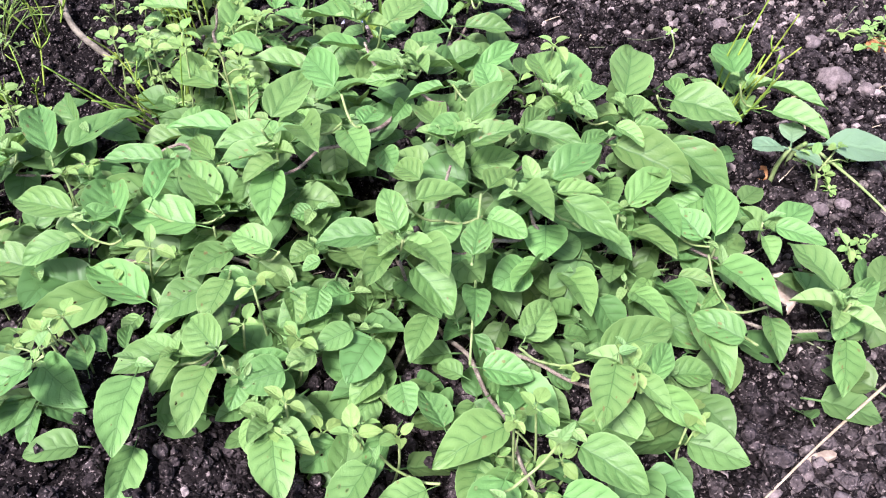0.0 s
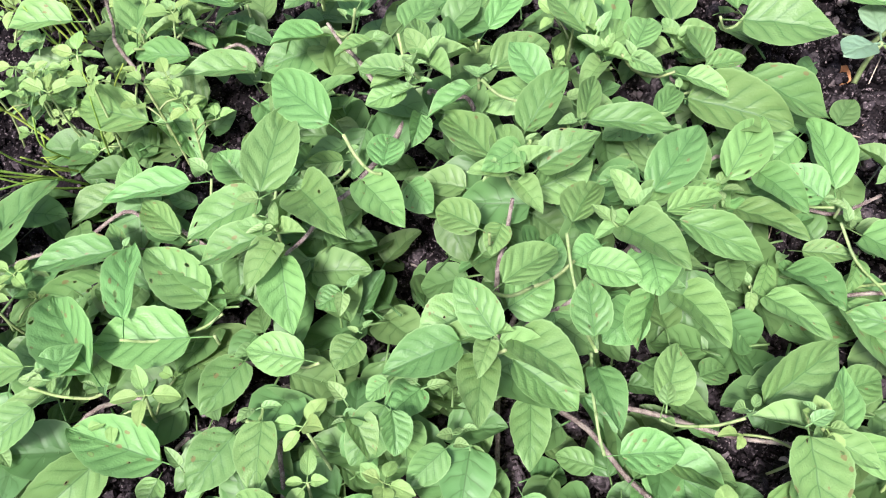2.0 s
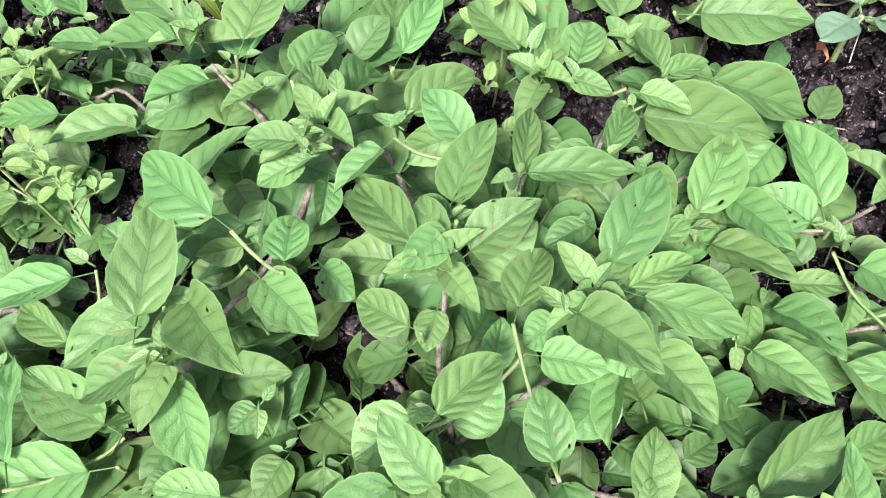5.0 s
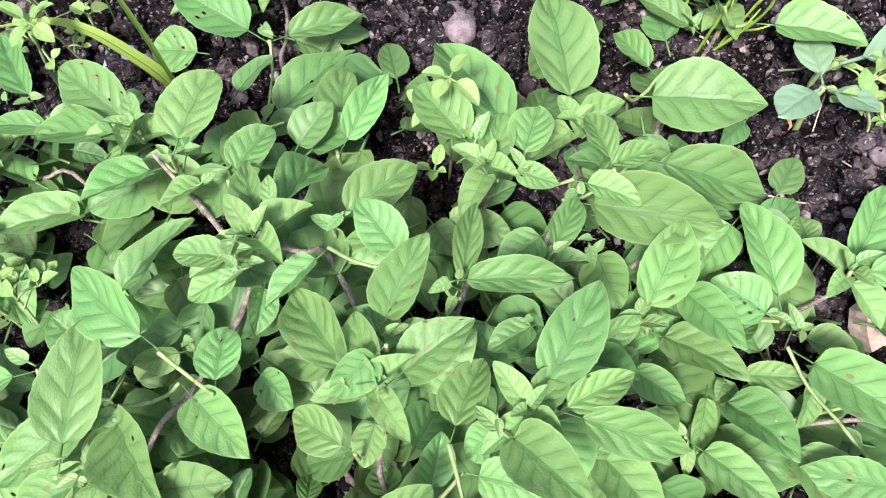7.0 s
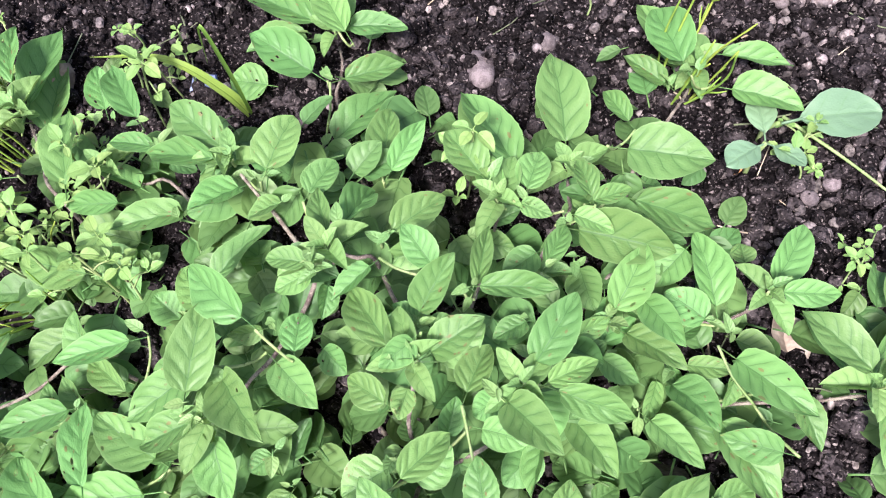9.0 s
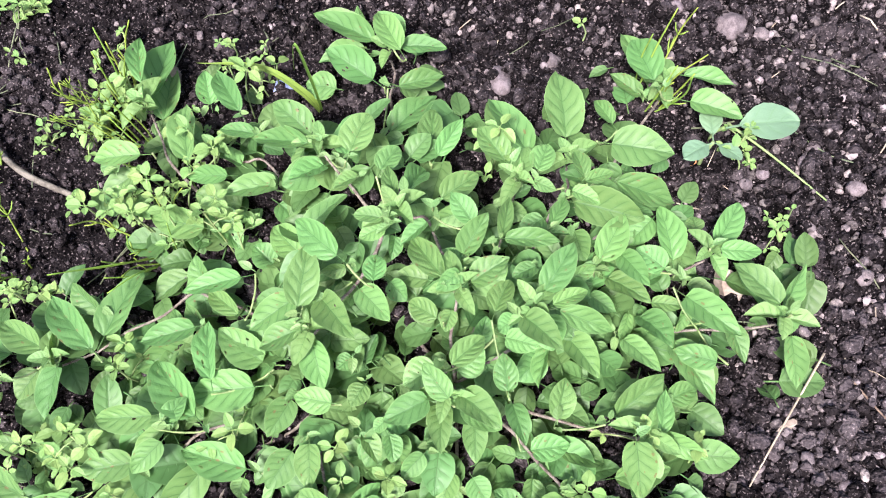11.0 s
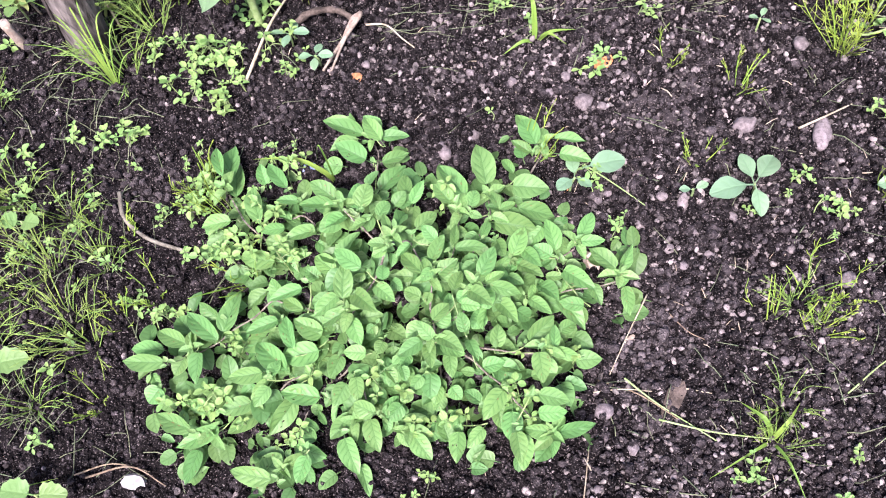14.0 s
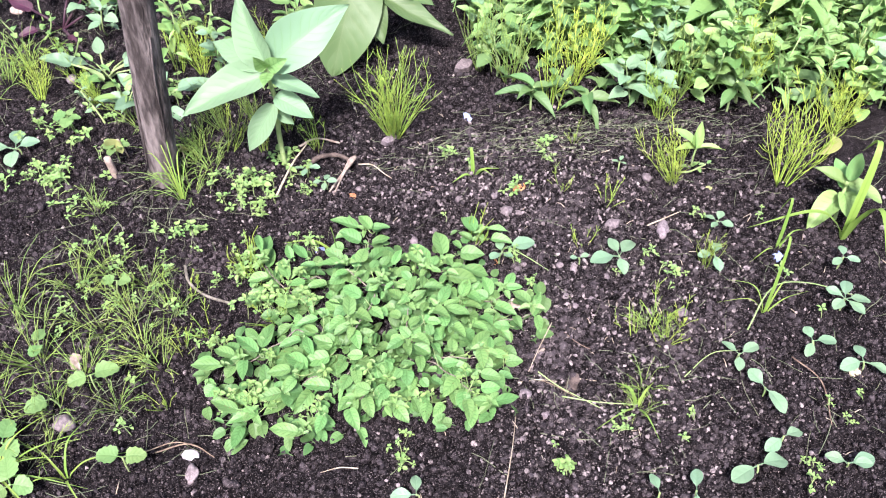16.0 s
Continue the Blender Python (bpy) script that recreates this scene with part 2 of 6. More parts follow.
BARK = plain_material("rotting_wood_chip", ((0.040, 0.030, 0.025), (0.13, 0.10, 0.085)), 70.0, 0.85, 0.8, 0.002)
CHIP = plain_material("pale_wood_chip", ((0.22, 0.165, 0.135), (0.38, 0.31, 0.265)), 80.0, 0.75, 0.5, 0.001)
RUST = plain_material("rust_brown_dead_leaf", ((0.24, 0.085, 0.035), (0.40, 0.18, 0.09)), 120.0, 0.7, 0.5, 0.001)
BLUE = plain_material("pale_blue_plastic", ((0.17, 0.21, 0.42), (0.25, 0.30, 0.52)), 60.0, 0.4, 0.15, 0.0005, 0.005, 0.08, specular=0.5)
WHITE = plain_material("white_chip", ((0.17, 0.155, 0.16), (0.30, 0.28, 0.29)), 80.0, 0.6, 0.3, 0.0006, 0.005, 0.05)
DEAD = plain_material("dry_grey_green_strands", ((0.085, 0.105, 0.062), (0.18, 0.20, 0.125)), 90.0, 0.8, 0.4, 0.0006, 0.02, 0.25, island=True)


# ---- shapes ----
def smooth(u):
    u = min(1.0, max(0.0, u))
    return u * u * (3 - 2 * u)


def lie(x, y):
    """The bed's broad shape: a dip on one side and a shallow hollow under the plant."""
    return -0.042 * smooth((-0.08 - x) / 0.2) * smooth((0.3 - y) / 0.35) - 0.018 * math.exp(-(x * x + y * y) / 0.02)


def lumps(x, y):
    fade = 1.0 - smooth((math.hypot(x - 0.1, y - 0.3) - 1.2) / 1.5)
    if fade <= 0:
        return 0.0
    a = noise.noise((x * 9, y * 9, 0.3)) * 0.006
    b = max(0.0, 0.55 - noise.voronoi((x * 58 + 0.3 * noise.noise((x * 90, y * 90, 1)), y * 58, 0.5))[0][0]) * 0.012
    c = max(0.0, 0.55 - noise.voronoi((x * 135, y * 135, 3.5))[0][0]) * 0.0085
    return fade * (a + b + c - 0.005)


def ground_at(x, y):
    return lie(x, y) + lumps(x, y)


def attach(ob, parent):
    ob.parent = parent
    ob.matrix_parent_inverse = parent.matrix_basis.inverted() if parent.parent is None else (parent.parent.matrix_basis @ parent.matrix_parent_inverse @ parent.matrix_basis).inverted()
    return ob


def thing(name, label, category, at=(0, 0, 0), group="", kind=""):
    ob = new(name)
    ob.empty_display_size = 0.01
    ob.matrix_basis = Matrix.Translation(at)
    return tagged(ob, label, category, group, kind)


def finish(name, bm, material, round_off=True):
    me = bpy.data.meshes.new(name)
    bm.to_mesh(me)
    bm.free()
    me.materials.append(material)
    if round_off:
        me.polygons.foreach_set("use_smooth", [True] * len(me.polygons))
    return me


def part(name, bm, material, parent, label="", round_off=True):
    ob = new(name, finish(name, bm, material, round_off))
    attach(ob, parent)
    if label:
        ob["label"] = label
    return ob


def single(name, bm, material, label, category, m=None, group="", kind="", round_off=True):
    ob = new(name, finish(name, bm, material, round_off))
    if m is not None:
        ob.matrix_basis = m
    return tagged(ob, label, category, group, kind)


def piece(name, me, m, parent):
    """An object of its own on a shared mesh, laid at m in the world."""
    ob = new(name, me)
    attach(ob, parent)
    ob.matrix_basis = m
    return ob


def tube(bm, points, radii, sides=6):
    """A closed, tapering tube along points."""
    rings, n = [], len(points)
    points = [Vector(p) for p in points]
    lean = Vector((0.3, 0.9, 0.2))
    for i, p in enumerate(points):
        ahead = (points[min(i + 1, n - 1)] - points[max(i - 1, 0)]).normalized()
        a = ahead.cross(lean)
        a = a.normalized() if a.length > 1e-4 else ahead.orthogonal().normalized()
        b = ahead.cross(a)
        r = radii[i] if isinstance(radii, (list, tuple)) else radii
        rings.append([bm.verts.new(p + r * (math.cos(k * math.tau / sides) * a + math.sin(k * math.tau / sides) * b)) for k in range(sides)])
    for one, two in zip(rings, rings[1:]):
        for k in range(sides):
            bm.faces.new((one[k], one[(k + 1) % sides], two[(k + 1) % sides], two[k]))
    bm.faces.new(rings[0][::-1])
    bm.faces.new(rings[-1])
    return bm


def spline(points, steps=6):
    """Points along a smooth curve through the given ones."""
    p = [Vector(q) for q in points]
    p = [2 * p[0] - p[1], *p, 2 * p[-1] - p[-2]]
    out = []
    for a, b, c, d in zip(p, p[1:], p[2:], p[3:]):
        for k in range(steps):
            t = k / steps
            out.append(0.5 * (2 * b + (c - a) * t + (2 * a - 5 * b + 4 * c - d) * t * t + (3 * b - a - 3 * c + d) * t ** 3))
    return out + [p[-2]]


# outlines of leaves: where the widest place lies, how blunt the foot is, how pointed the tip is
OVATE, ROUND, LANCE, SEEDY, SCALLOP = (0.70, 0.47, 0.80), (0.76, 0.43, 0.66), (0.74, 0.52, 0.95), (1.15, 0.75, 0.62), (0.70, 0.36, 0.42)


def half_width(outline, v):
    bulge, blunt, point = outline
    return 0.5 * max(0.0, math.sin(math.pi * v ** bulge)) ** (blunt + (point - blunt) * v)


def leaf_into(bm, outline, rng, m=None, rows=12, cols=6, fold=0.20, droop=0.24, twist=0.26, quilt=0.007, teeth=0.013, stalk=0.24, stalk_r=0.012, arch=0.0):
    """A leaf blade of length 1 along +y and width 1, with its stalk behind it; the face looks along +z."""
    uv = bm.loops.layers.uv.verify()
    m = m or Matrix.Identity(4)
    cup, bend, tw = fold * rng.uniform(0.5, 1.3), droop * rng.uniform(0.3, 1.3), twist * rng.uniform(-1, 1)
    sway, ripple = rng.uniform(-0.06, 0.06), rng.uniform(0, 6)
    grid = []
    for i in range(rows + 1):
        v = 0.5 - 0.5 * math.cos(math.pi * (0.06 + 0.94 * i / rows)) if i else 0.0
        half = half_width(outline, v) if i < rows else 0.0
        if 0 < i < rows:
            half *= 1 + teeth * (-1) ** (i // 2 if teeth > 0.03 else i)
        row = []
        for j in range(cols + 1):
            s = 2 * j / cols - 1
            x, y = s * half, v
            z = cup * (abs(s) ** 1.3) * half * 1.6 - bend * (v * v - arch * v) + tw * s * half * v
            z += quilt * math.sin(math.tau * 3.5 * (v - 0.26 * abs(s)) + 1.0) * (1 - abs(s)) * 2
            z += 0.030 * math.sin(9 * v + ripple + 1.3 * s) * s * s
            row.append((bm.verts.new(m @ Vector((x + sway * v * v, y, z))), (j / cols, v)))
        grid.append(row)
    for a, b in zip(grid, grid[1:]):
        for (p, pu), (q, qu), (r, ru), (s, su) in zip(a, a[1:], b[1:], b):
            face = bm.faces.new((p, q, r, s))
            for loop, c in zip(face.loops, (pu, qu, ru, su)):
                loop[uv].uv = c
    if stalk:
        pts = [m @ Vector((0, 0.06, 0.0)), m @ Vector((0, -0.5 * stalk, -0.03)), m @ Vector((0, -stalk, -0.22 * stalk))]
        scale = m.to_scale()[1]
        before = len(bm.faces)
        tube(bm, pts, stalk_r * scale, 5)
        bm.faces.ensure_lookup_table()
        for face in bm.faces[before:]:
            for loop in face.loops:
                loop[uv].uv = (0.9, 0.5)
    return bm


def leaf_mesh(name, outline, seed, material, **how):
    return finish(name, leaf_into(bmesh.new(), outline, random.Random(seed), **how), material)


def leaf_pose(base, tip, width, up):
    """The pose and size of a leaf from base to tip whose face looks towards up."""
    base, tip = Vector(base), Vector(tip)
    axis = tip - base
    length = axis.length
    axis.normalize()
    side = axis.cross(Vector(up)).normalized()
    face = side.cross(axis)
    m = Matrix((side * width, axis * length, face * length)).transposed().to_4x4()
    m.translation = base
    return m


def aim(base, heading, rise, length, width, roll=0.0):
    """The pose of a leaf at base that points along a compass heading (radians from +x) and rises by an angle."""
    axis = Vector((math.cos(heading) * math.cos(rise), math.sin(heading) * math.cos(rise), math.sin(rise)))
    up = Vector((-math.cos(heading) * math.sin(rise), -math.sin(heading) * math.sin(rise), math.cos(rise)))
    side = axis.cross(up)
    up = (up * math.cos(roll) + side * math.sin(roll)).normalized()
    return leaf_pose(base, Vector(base) + axis * length, width, up)


# ---- the bed: one sheet of soil that runs to the horizon ----
def bed():
    inner_x, inner_y = np.arange(-0.60, 0.721, 0.0031), np.arange(-0.33, 0.621, 0.0031)
    far = 0.008 * 1.3 ** np.arange(1, 37)
    xs = np.r_[(inner_x[0] - np.cumsum(far))[::-1], inner_x, inner_x[-1] + np.cumsum(far)]
    ys = np.r_[(inner_y[0] - np.cumsum(far))[::-1], inner_y, inner_y[-1] + np.cumsum(far)]
    verts = [(x, y, ground_at(x, y)) for y in ys for x in xs]
    n, k = len(xs), len(ys)
    faces = [(r * n + c, r * n + c + 1, (r + 1) * n + c + 1, (r + 1) * n + c) for r in range(k - 1) for c in range(n - 1)]
    me = bpy.data.meshes.new("ground")
    me.from_pydata(verts, [], faces)
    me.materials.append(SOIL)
    me.polygons.foreach_set("use_smooth", [True] * len(me.polygons))
    return tagged(new("ground", me), "dark crumbly garden soil with lumps and hollows", "soil", kind="structure")


bed()


def ball(level):
    bm = bmesh.new()
    bmesh.ops.create_icosphere(bm, subdivisions=level, radius=1.0)
    v = np.array([q.co[:] for q in bm.verts])
    f = np.array([[q.index for q in face.verts] for face in bm.faces])
    bm.free()
    return v, f


def strewn(name, label, category, material, count, sizes, level, rough, flat, where, rng, sink=0.25, rounded=False):
    """Many small lumps joined into one mesh, scattered by where(rng)."""
    v, f = ball(level)
    verts, faces = [], []
    for k in range(count):
        x, y = where(rng)
        r = sizes[0] * (sizes[1] / sizes[0]) ** (rng.random() ** 1.7)
        a = rng.random(3) * 0.5 + 0.75
        a[2] *= flat
        turn = np.array(Euler(rng.random(3) * 6.28).to_matrix())
        way = rng.random((3, 3)) * 5.2 - 2.6
        knobs = np.sin(v @ way + rng.random(3) * 6.28).sum(1, keepdims=True) / 3
        lump = v * (1 + rough * (0.9 * knobs + 0.55 * (rng.random((len(v), 1)) - 0.5))) * a * r @ turn.T
        lump += (x, y, ground_at(x, y) + r * flat * (1 - 2 * sink))
        verts.append(lump)
        faces.append(f + k * len(v))
    me = bpy.data.meshes.new(name)
    me.from_pydata(np.concatenate(verts).tolist(), [], np.concatenate(faces).tolist())
    me.materials.append(material)
    me.polygons.foreach_set("use_smooth", [rounded] * len(me.polygons))
    return tagged(new(name, me), label, category, kind="stuff")


def near_plot(rng):
    """Places over the plot, thicker where the camera comes near."""
    if rng.random() < 0.25:
        return rng.normal(0.16, 0.20), rng.normal(0.06, 0.18)
    return rng.uniform(-0.60, 0.68), rng.uniform(-0.36, 0.62) if rng.random() < 0.86 else rng.uniform(0.6, 0.95)


def gritty(rng):
    """The gravelly side of the plot."""
    q = rng.random()
    if q < 0.48:
        return rng.normal(0.26, 0.13), rng.normal(0.06, 0.15)
    if q < 0.73:
        return rng.normal(0.12, 0.17), rng.normal(0.27, 0.06)
    if q < 0.82:
        return rng.normal(0.19, 0.09), rng.normal(-0.18, 0.06)
    return rng.uniform(-0.6, 0.75), rng.uniform(-0.35, 0.6)


dice = np.random.default_rng(11)
strewn("soil_clods", "dark crumbly clods of garden soil", "soil", CLOD, 5600, (0.0017, 0.0054), 2, 0.56, 0.95, near_plot, dice, 0.12, True)
strewn("soil_crumbs", "small dark crumbs of soil", "soil", CLOD, 66000, (0.0009, 0.0038), 1, 0.60, 1.0, near_plot, dice, 0.12)
strewn("grit", "small pale pinkish grit strewn on the soil", "gravel", GRIT, 17000, (0.0004, 0.0031), 2, 0.46, 0.80, gritty, dice, 0.16)
# shoots of the marjoram: where each one starts (None: the crown) and, node by node, its leaves: base, tip and width, in millimetres
SHOOTS = []
SHOOTS.append(((-45, 70, 30), [
    [(-49, 33, 50, -48, 48, 46, 12), (-65, 44, 57, -85, 65, 55, 16)],
    [(-56, 31, 46, -42, 15, 45, 14), (-73, 26, 48, -56, 3, 59, 16)],
    [(-80, 11, 35, -75, -10, 26, 15), (-85, 15, 41, -105, 9, 33, 14)],
    [(-89, 32, 36, -110, 18, 34, 16), (-83, 21, 54, -78, 51, 57, 17)],
]))
SHOOTS.append((None, [
    [(-15, -11, 57, 0, 3, 52, 12), (10, 6, 38, 25, 1, 39, 12)],
    [(6, 17, 43, 14, 34, 40, 13), (9, -21, 46, 8, -4, 48, 12)],
    [(32, 17, 48, 49, 24, 46, 9), (54, 33, 16, 66, 23, 14, 10)],
    [(19, 11, 50, 34, -7, 58, 15), (35, 14, 48, 59, 5, 40, 12), (29, 24, 48, 45, 45, 52, 15)],
]))
SHOOTS.append((None, [
    [(-21, 16, 42, -34, 27, 37, 12)],
    [(-17, 30, 57, -31, 56, 47, 14), (-4, 28, 54, 14, 36, 60, 14)],
    [(-9, 30, 62, -20, 22, 61, 10), (-7, 42, 54, 5, 58, 64, 12)],
]))
SHOOTS.append((None, [
    [(-23, 59, 55, -36, 48, 53, 9), (-2, 56, 59, -11, 70, 63, 12)],
    [(-16, 76, 45, 3, 90, 43, 14)],
    [(-43, 58, 56, -55, 53, 54, 10), (-45, 92, 49, -36, 106, 47, 13)],
    [(-43, 59, 62, -57, 63, 60, 9), (-37, 71, 55, -41, 92, 53, 8), (-32, 76, 54, -23, 99, 34, 12)],
]))
SHOOTS.append(((-45, 70, 30), [
    [(-59, 100, 55, -50, 121, 56, 18), (-76, 106, 33, -92, 93, 41, 16)],
    [(-82, 112, 46, -114, 126, 32, 13), (-81, 119, 43, -100, 138, 47, 17)],
]))
SHOOTS.append((None, [
    [(-104, 107, 15, -133, 99, 20, 15)],
    [(-115, 134, 24, -136, 140, 22, 10)],
    [(-152, 121, 22, -157, 159, 20, 17), (-126, 152, 20, -142, 182, 18, 14)],
]))
SHOOTS.append(((-150, 110, 5), [
    [(-176, 124, 26, -203, 123, 24, 15)],
    [(-182, 174, 23, -187, 207, 21, 11), (-181, 172, 10, -172, 214, 8, 18)],
]))
SHOOTS.append(((-30, 80, 5), [
    [(-21, 116, 25, -18, 143, 22, 14), (-17, 108, 33, -3, 126, 39, 11)],
    [(-43, 138, 10, -16, 162, 8, 19), (-37, 162, 20, -11, 168, 18, 12)],
    [(-52, 170, 16, -78, 186, 25, 20)],
    [(-34, 186, 24, -9, 184, 22, 13), (-35, 180, 28, -48, 209, 26, 16)],
    [(-51, 198, 15, -87, 223, 13, 17)],
]))
SHOOTS.append((None, [
    [(12, 55, 41, 18, 78, 39, 8), (13, 52, 47, 40, 50, 45, 10)],
    [(17, 100, 37, 4, 120, 38, 16), (23, 92, 33, 16, 113, 31, 11)],
    [(30, 108, 28, 12, 147, 25, 19), (33, 93, 37, 40, 109, 35, 14)],
]))
SHOOTS.append((None, [
    [(37, 64, 33, 46, 80, 31, 9)],
    [(30, 86, 39, 41, 81, 37, 8), (49, 82, 34, 63, 75, 32, 9)],
    [(57, 88, 32, 72, 93, 30, 8), (56, 88, 36, 53, 105, 34, 9)],
    [(51, 119, 24, 50, 161, 26, 23)],
]))
SHOOTS.append((None, [
    [(61, 50, 19, 76, 72, 24, 16), (65, 43, 11, 83, 26, 19, 14)],
    [(51, 80, 25, 86, 70, 23, 21), (74, 91, 24, 106, 84, 8, 17)],
    [(72, 52, 19, 83, 33, 24, 13), (94, 46, 12, 81, 57, 16, 15)],
    [(99, 51, 11, 97, 81, 13, 15)],
    [(122, 58, 13, 138, 80, 13, 14), (120, 50, 23, 141, 48, 21, 11)],
]))
SHOOTS.append(((72, 98, 0), [
    [(72, 107, 35, 102, 97, 37, 23), (77, 127, 22, 69, 144, 20, 9)],
    [(123, 144, 13, 150, 132, 13, 17), (102, 151, 25, 94, 181, 23, 20)],
    [(121, 159, 17, 149, 151, 15, 10), (106, 163, 7, 94, 200, 5, 18)],
]))
SHOOTS.append((None, [
    [(42, 14, 8, 55, -8, 13, 16)],
    [(69, 11, 9, 83, -8, 17, 12), (80, 25, 1, 93, 6, 11, 16)],
    [(101, 29, 16, 122, 5, 21, 17), (111, -4, 13, 91, 4, 11, 13)],
    [(93, 9, 8, 108, -23, 6, 19), (123, 17, 5, 127, -3, 3, 12)],
    [(142, 19, 25, 125, 43, 23, 16), (148, 22, 12, 165, 45, 10, 12)],
    [(151, 22, 13, 146, 7, 11, 12), (149, 7, 12, 147, -19, 10, 12)],
]))
SHOOTS.append((None, [
    [(32, -27, 14, 38, -8, 15, 15), (60, -27, 15, 84, -9, 18, 17)],
    [(78, -38, 20, 83, -17, 18, 10), (64, -43, 32, 63, -68, 30, 16), (79, -38, 16, 99, -50, 14, 11)],
]))
SHOOTS.append((None, [
    [(11, -23, 31, 15, -43, 35, 11), (19, -40, 8, 38, -38, 6, 14)],
    [(32, -62, 8, 11, -82, 6, 17)],
    [(57, -76, 30, 80, -84, 28, 15), (35, -99, 18, 35, -124, 16, 15)],
    [(62, -102, 11, 42, -96, 9, 13), (67, -103, 10, 99, -101, 8, 13)],
]))
SHOOTS.append((None, [
    [(-17, -25, 55, -27, -10, 59, 12), (-12, -22, 47, 5, -38, 53, 14), (-26, -23, 48, -46, -32, 46, 14), (-20, -25, 43, -22, -47, 49, 12)],
]))
SHOOTS.append((None, [
    [(-26, -36, 4, -25, -56, 2, 16)],
    [(-9, -89, 8, -14, -113, 6, 15), (11, -87, -2, -5, -100, -4, 13)],
    [(-45, -85, 3, -34, -106, 1, 17)],
]))
SHOOTS.append((None, [
    [(-73, -15, 19, -92, -10, 17, 14), (-96, -8, 3, -107, -26, 2, 15)],
    [(-84, -33, 16, -83, -54, 14, 14), (-93, -35, 11, -105, -51, 9, 16)],
    [(-72, -66, 19, -88, -54, 17, 16)],
    [(-77, -67, 8, -74, -94, 6, 16), (-99, -79, 10, -92, -109, 8, 17)],
]))
SHOOTS.append((None, [
    [(-113, -2, 8, -146, -3, 5, 22)],
    [(-117, -40, 1, -150, -29, -1, 19)],
    [(-140, -36, -8, -164, -61, -10, 19)],
    [(-158, -103, 18, -190, -90, 16, 17), (-167, -94, 1, -153, -80, -1, 20), (-128, -91, 22, -138, -110, 20, 14)],
]))
SHOOTS.append((None, [
    [(-109, 10, 10, -131, 26, 16, 18), (-133, 1, 15, -139, 34, 9, 13)],
    [(-140, -16, 12, -165, 15, 4, 20), (-154, -19, 15, -145, -6, 12, 11)],
    [(-160, -15, 15, -189, -15, 13, 15)],
    [(-170, -40, -13, -199, -53, -15, 15)],
    [(-226, -47, -5, -256, -27, -7, 16), (-204, -48, -9, -241, -59, -11, 16), (-225, -61, -20, -238, -87, -22, 15)],
]))
SHOOTS.append((None, [
    [(-123, 36, 10, -140, 52, 8, 11), (-121, 54, 15, -152, 49, 12, 13)],
    [(-145, 31, 8, -174, 25, 6, 14)],
    [(-143, 85, 12, -174, 95, 10, 18)],
    [(-198, 23, 7, -225, 54, 5, 17), (-193, 30, 5, -177, 66, 3, 19)],
    [(-215, 15, 5, -218, -12, 3, 15), (-230, 17, -5, -240, 3, -7, 15)],
    [(-227, 27, 1, -252, 43, -1, 16), (-242, 9, 13, -278, 16, 11, 16)],
]))
# lower leaves between the shoots, in the same form
LOWER_LEAVES = []
LOWER_LEAVES += [
    (-90, -57, -2, -82, -71, -3, 10),
    (-96, -61, 4, -111, -77, 3, 15),
    (-120, -43, -11, -123, -52, -11, 12),
    (-91, -99, -2, -86, -125, -7, 13),
    (-124, -74, -2, -134, -60, -2, 12),
    (-117, -5, -10, -120, -18, -12, 9),
    (-137, 0, -1, -142, 9, 1, 12),
    (-156, -19, -2, -171, 9, -6, 24),
    (-156, -27, 11, -171, -40, 6, 13),
    (-158, -27, -28, -165, -53, -27, 15),
    (-175, -33, -5, -202, -36, -5, 17),
    (-39, -19, 7, -49, -30, 11, 13),
    (-43, -29, 5, -42, -45, 5, 15),
]
LOWER_LEAVES += [
    (-49, -27, 13, -58, -44, 9, 15),
    (-60, -30, 3, -52, -44, 1, 13),
    (-42, -50, 7, -51, -57, 6, 11),
    (-51, -59, 5, -65, -69, 5, 16),
    (-13, -8, 38, 0, 1, 38, 16),
    (-21, -18, -3, -21, -38, -4, 13),
    (-12, -22, 34, 6, -33, 27, 16),
    (-6, -23, 9, -7, -45, 8, 13),
    (-9, -50, 1, -3, -61, -2, 13),
    (-18, -53, -7, -25, -65, -9, 14),
    (-6, -68, -2, -8, -91, 0, 13),
    (-26, -75, -7, -33, -90, -7, 15),
    (19, -52, 2, 16, -68, 0, 13),
]
LOWER_LEAVES += [
    (12, -69, 10, 0, -58, 12, 14),
    (26, -70, -4, 25, -89, -9, 15),
    (39, -71, -5, 32, -96, -6, 16),
    (36, -79, 3, 31, -102, -1, 19),
    (39, -98, 2, 37, -126, 0, 17),
    (55, -87, 17, 78, -89, 17, 15),
    (65, -101, 0, 60, -120, 0, 8),
    (11, -17, -4, 19, -34, -8, 12),
    (28, -37, -1, 50, -50, -5, 22),
    (70, -42, 15, 65, -65, 5, 18),
    (-23, -2, 25, -38, -11, 25, 19),
    (-58, -6, 14, -65, -16, 15, 12),
    (-63, 6, 22, -70, 0, 23, 10),
]
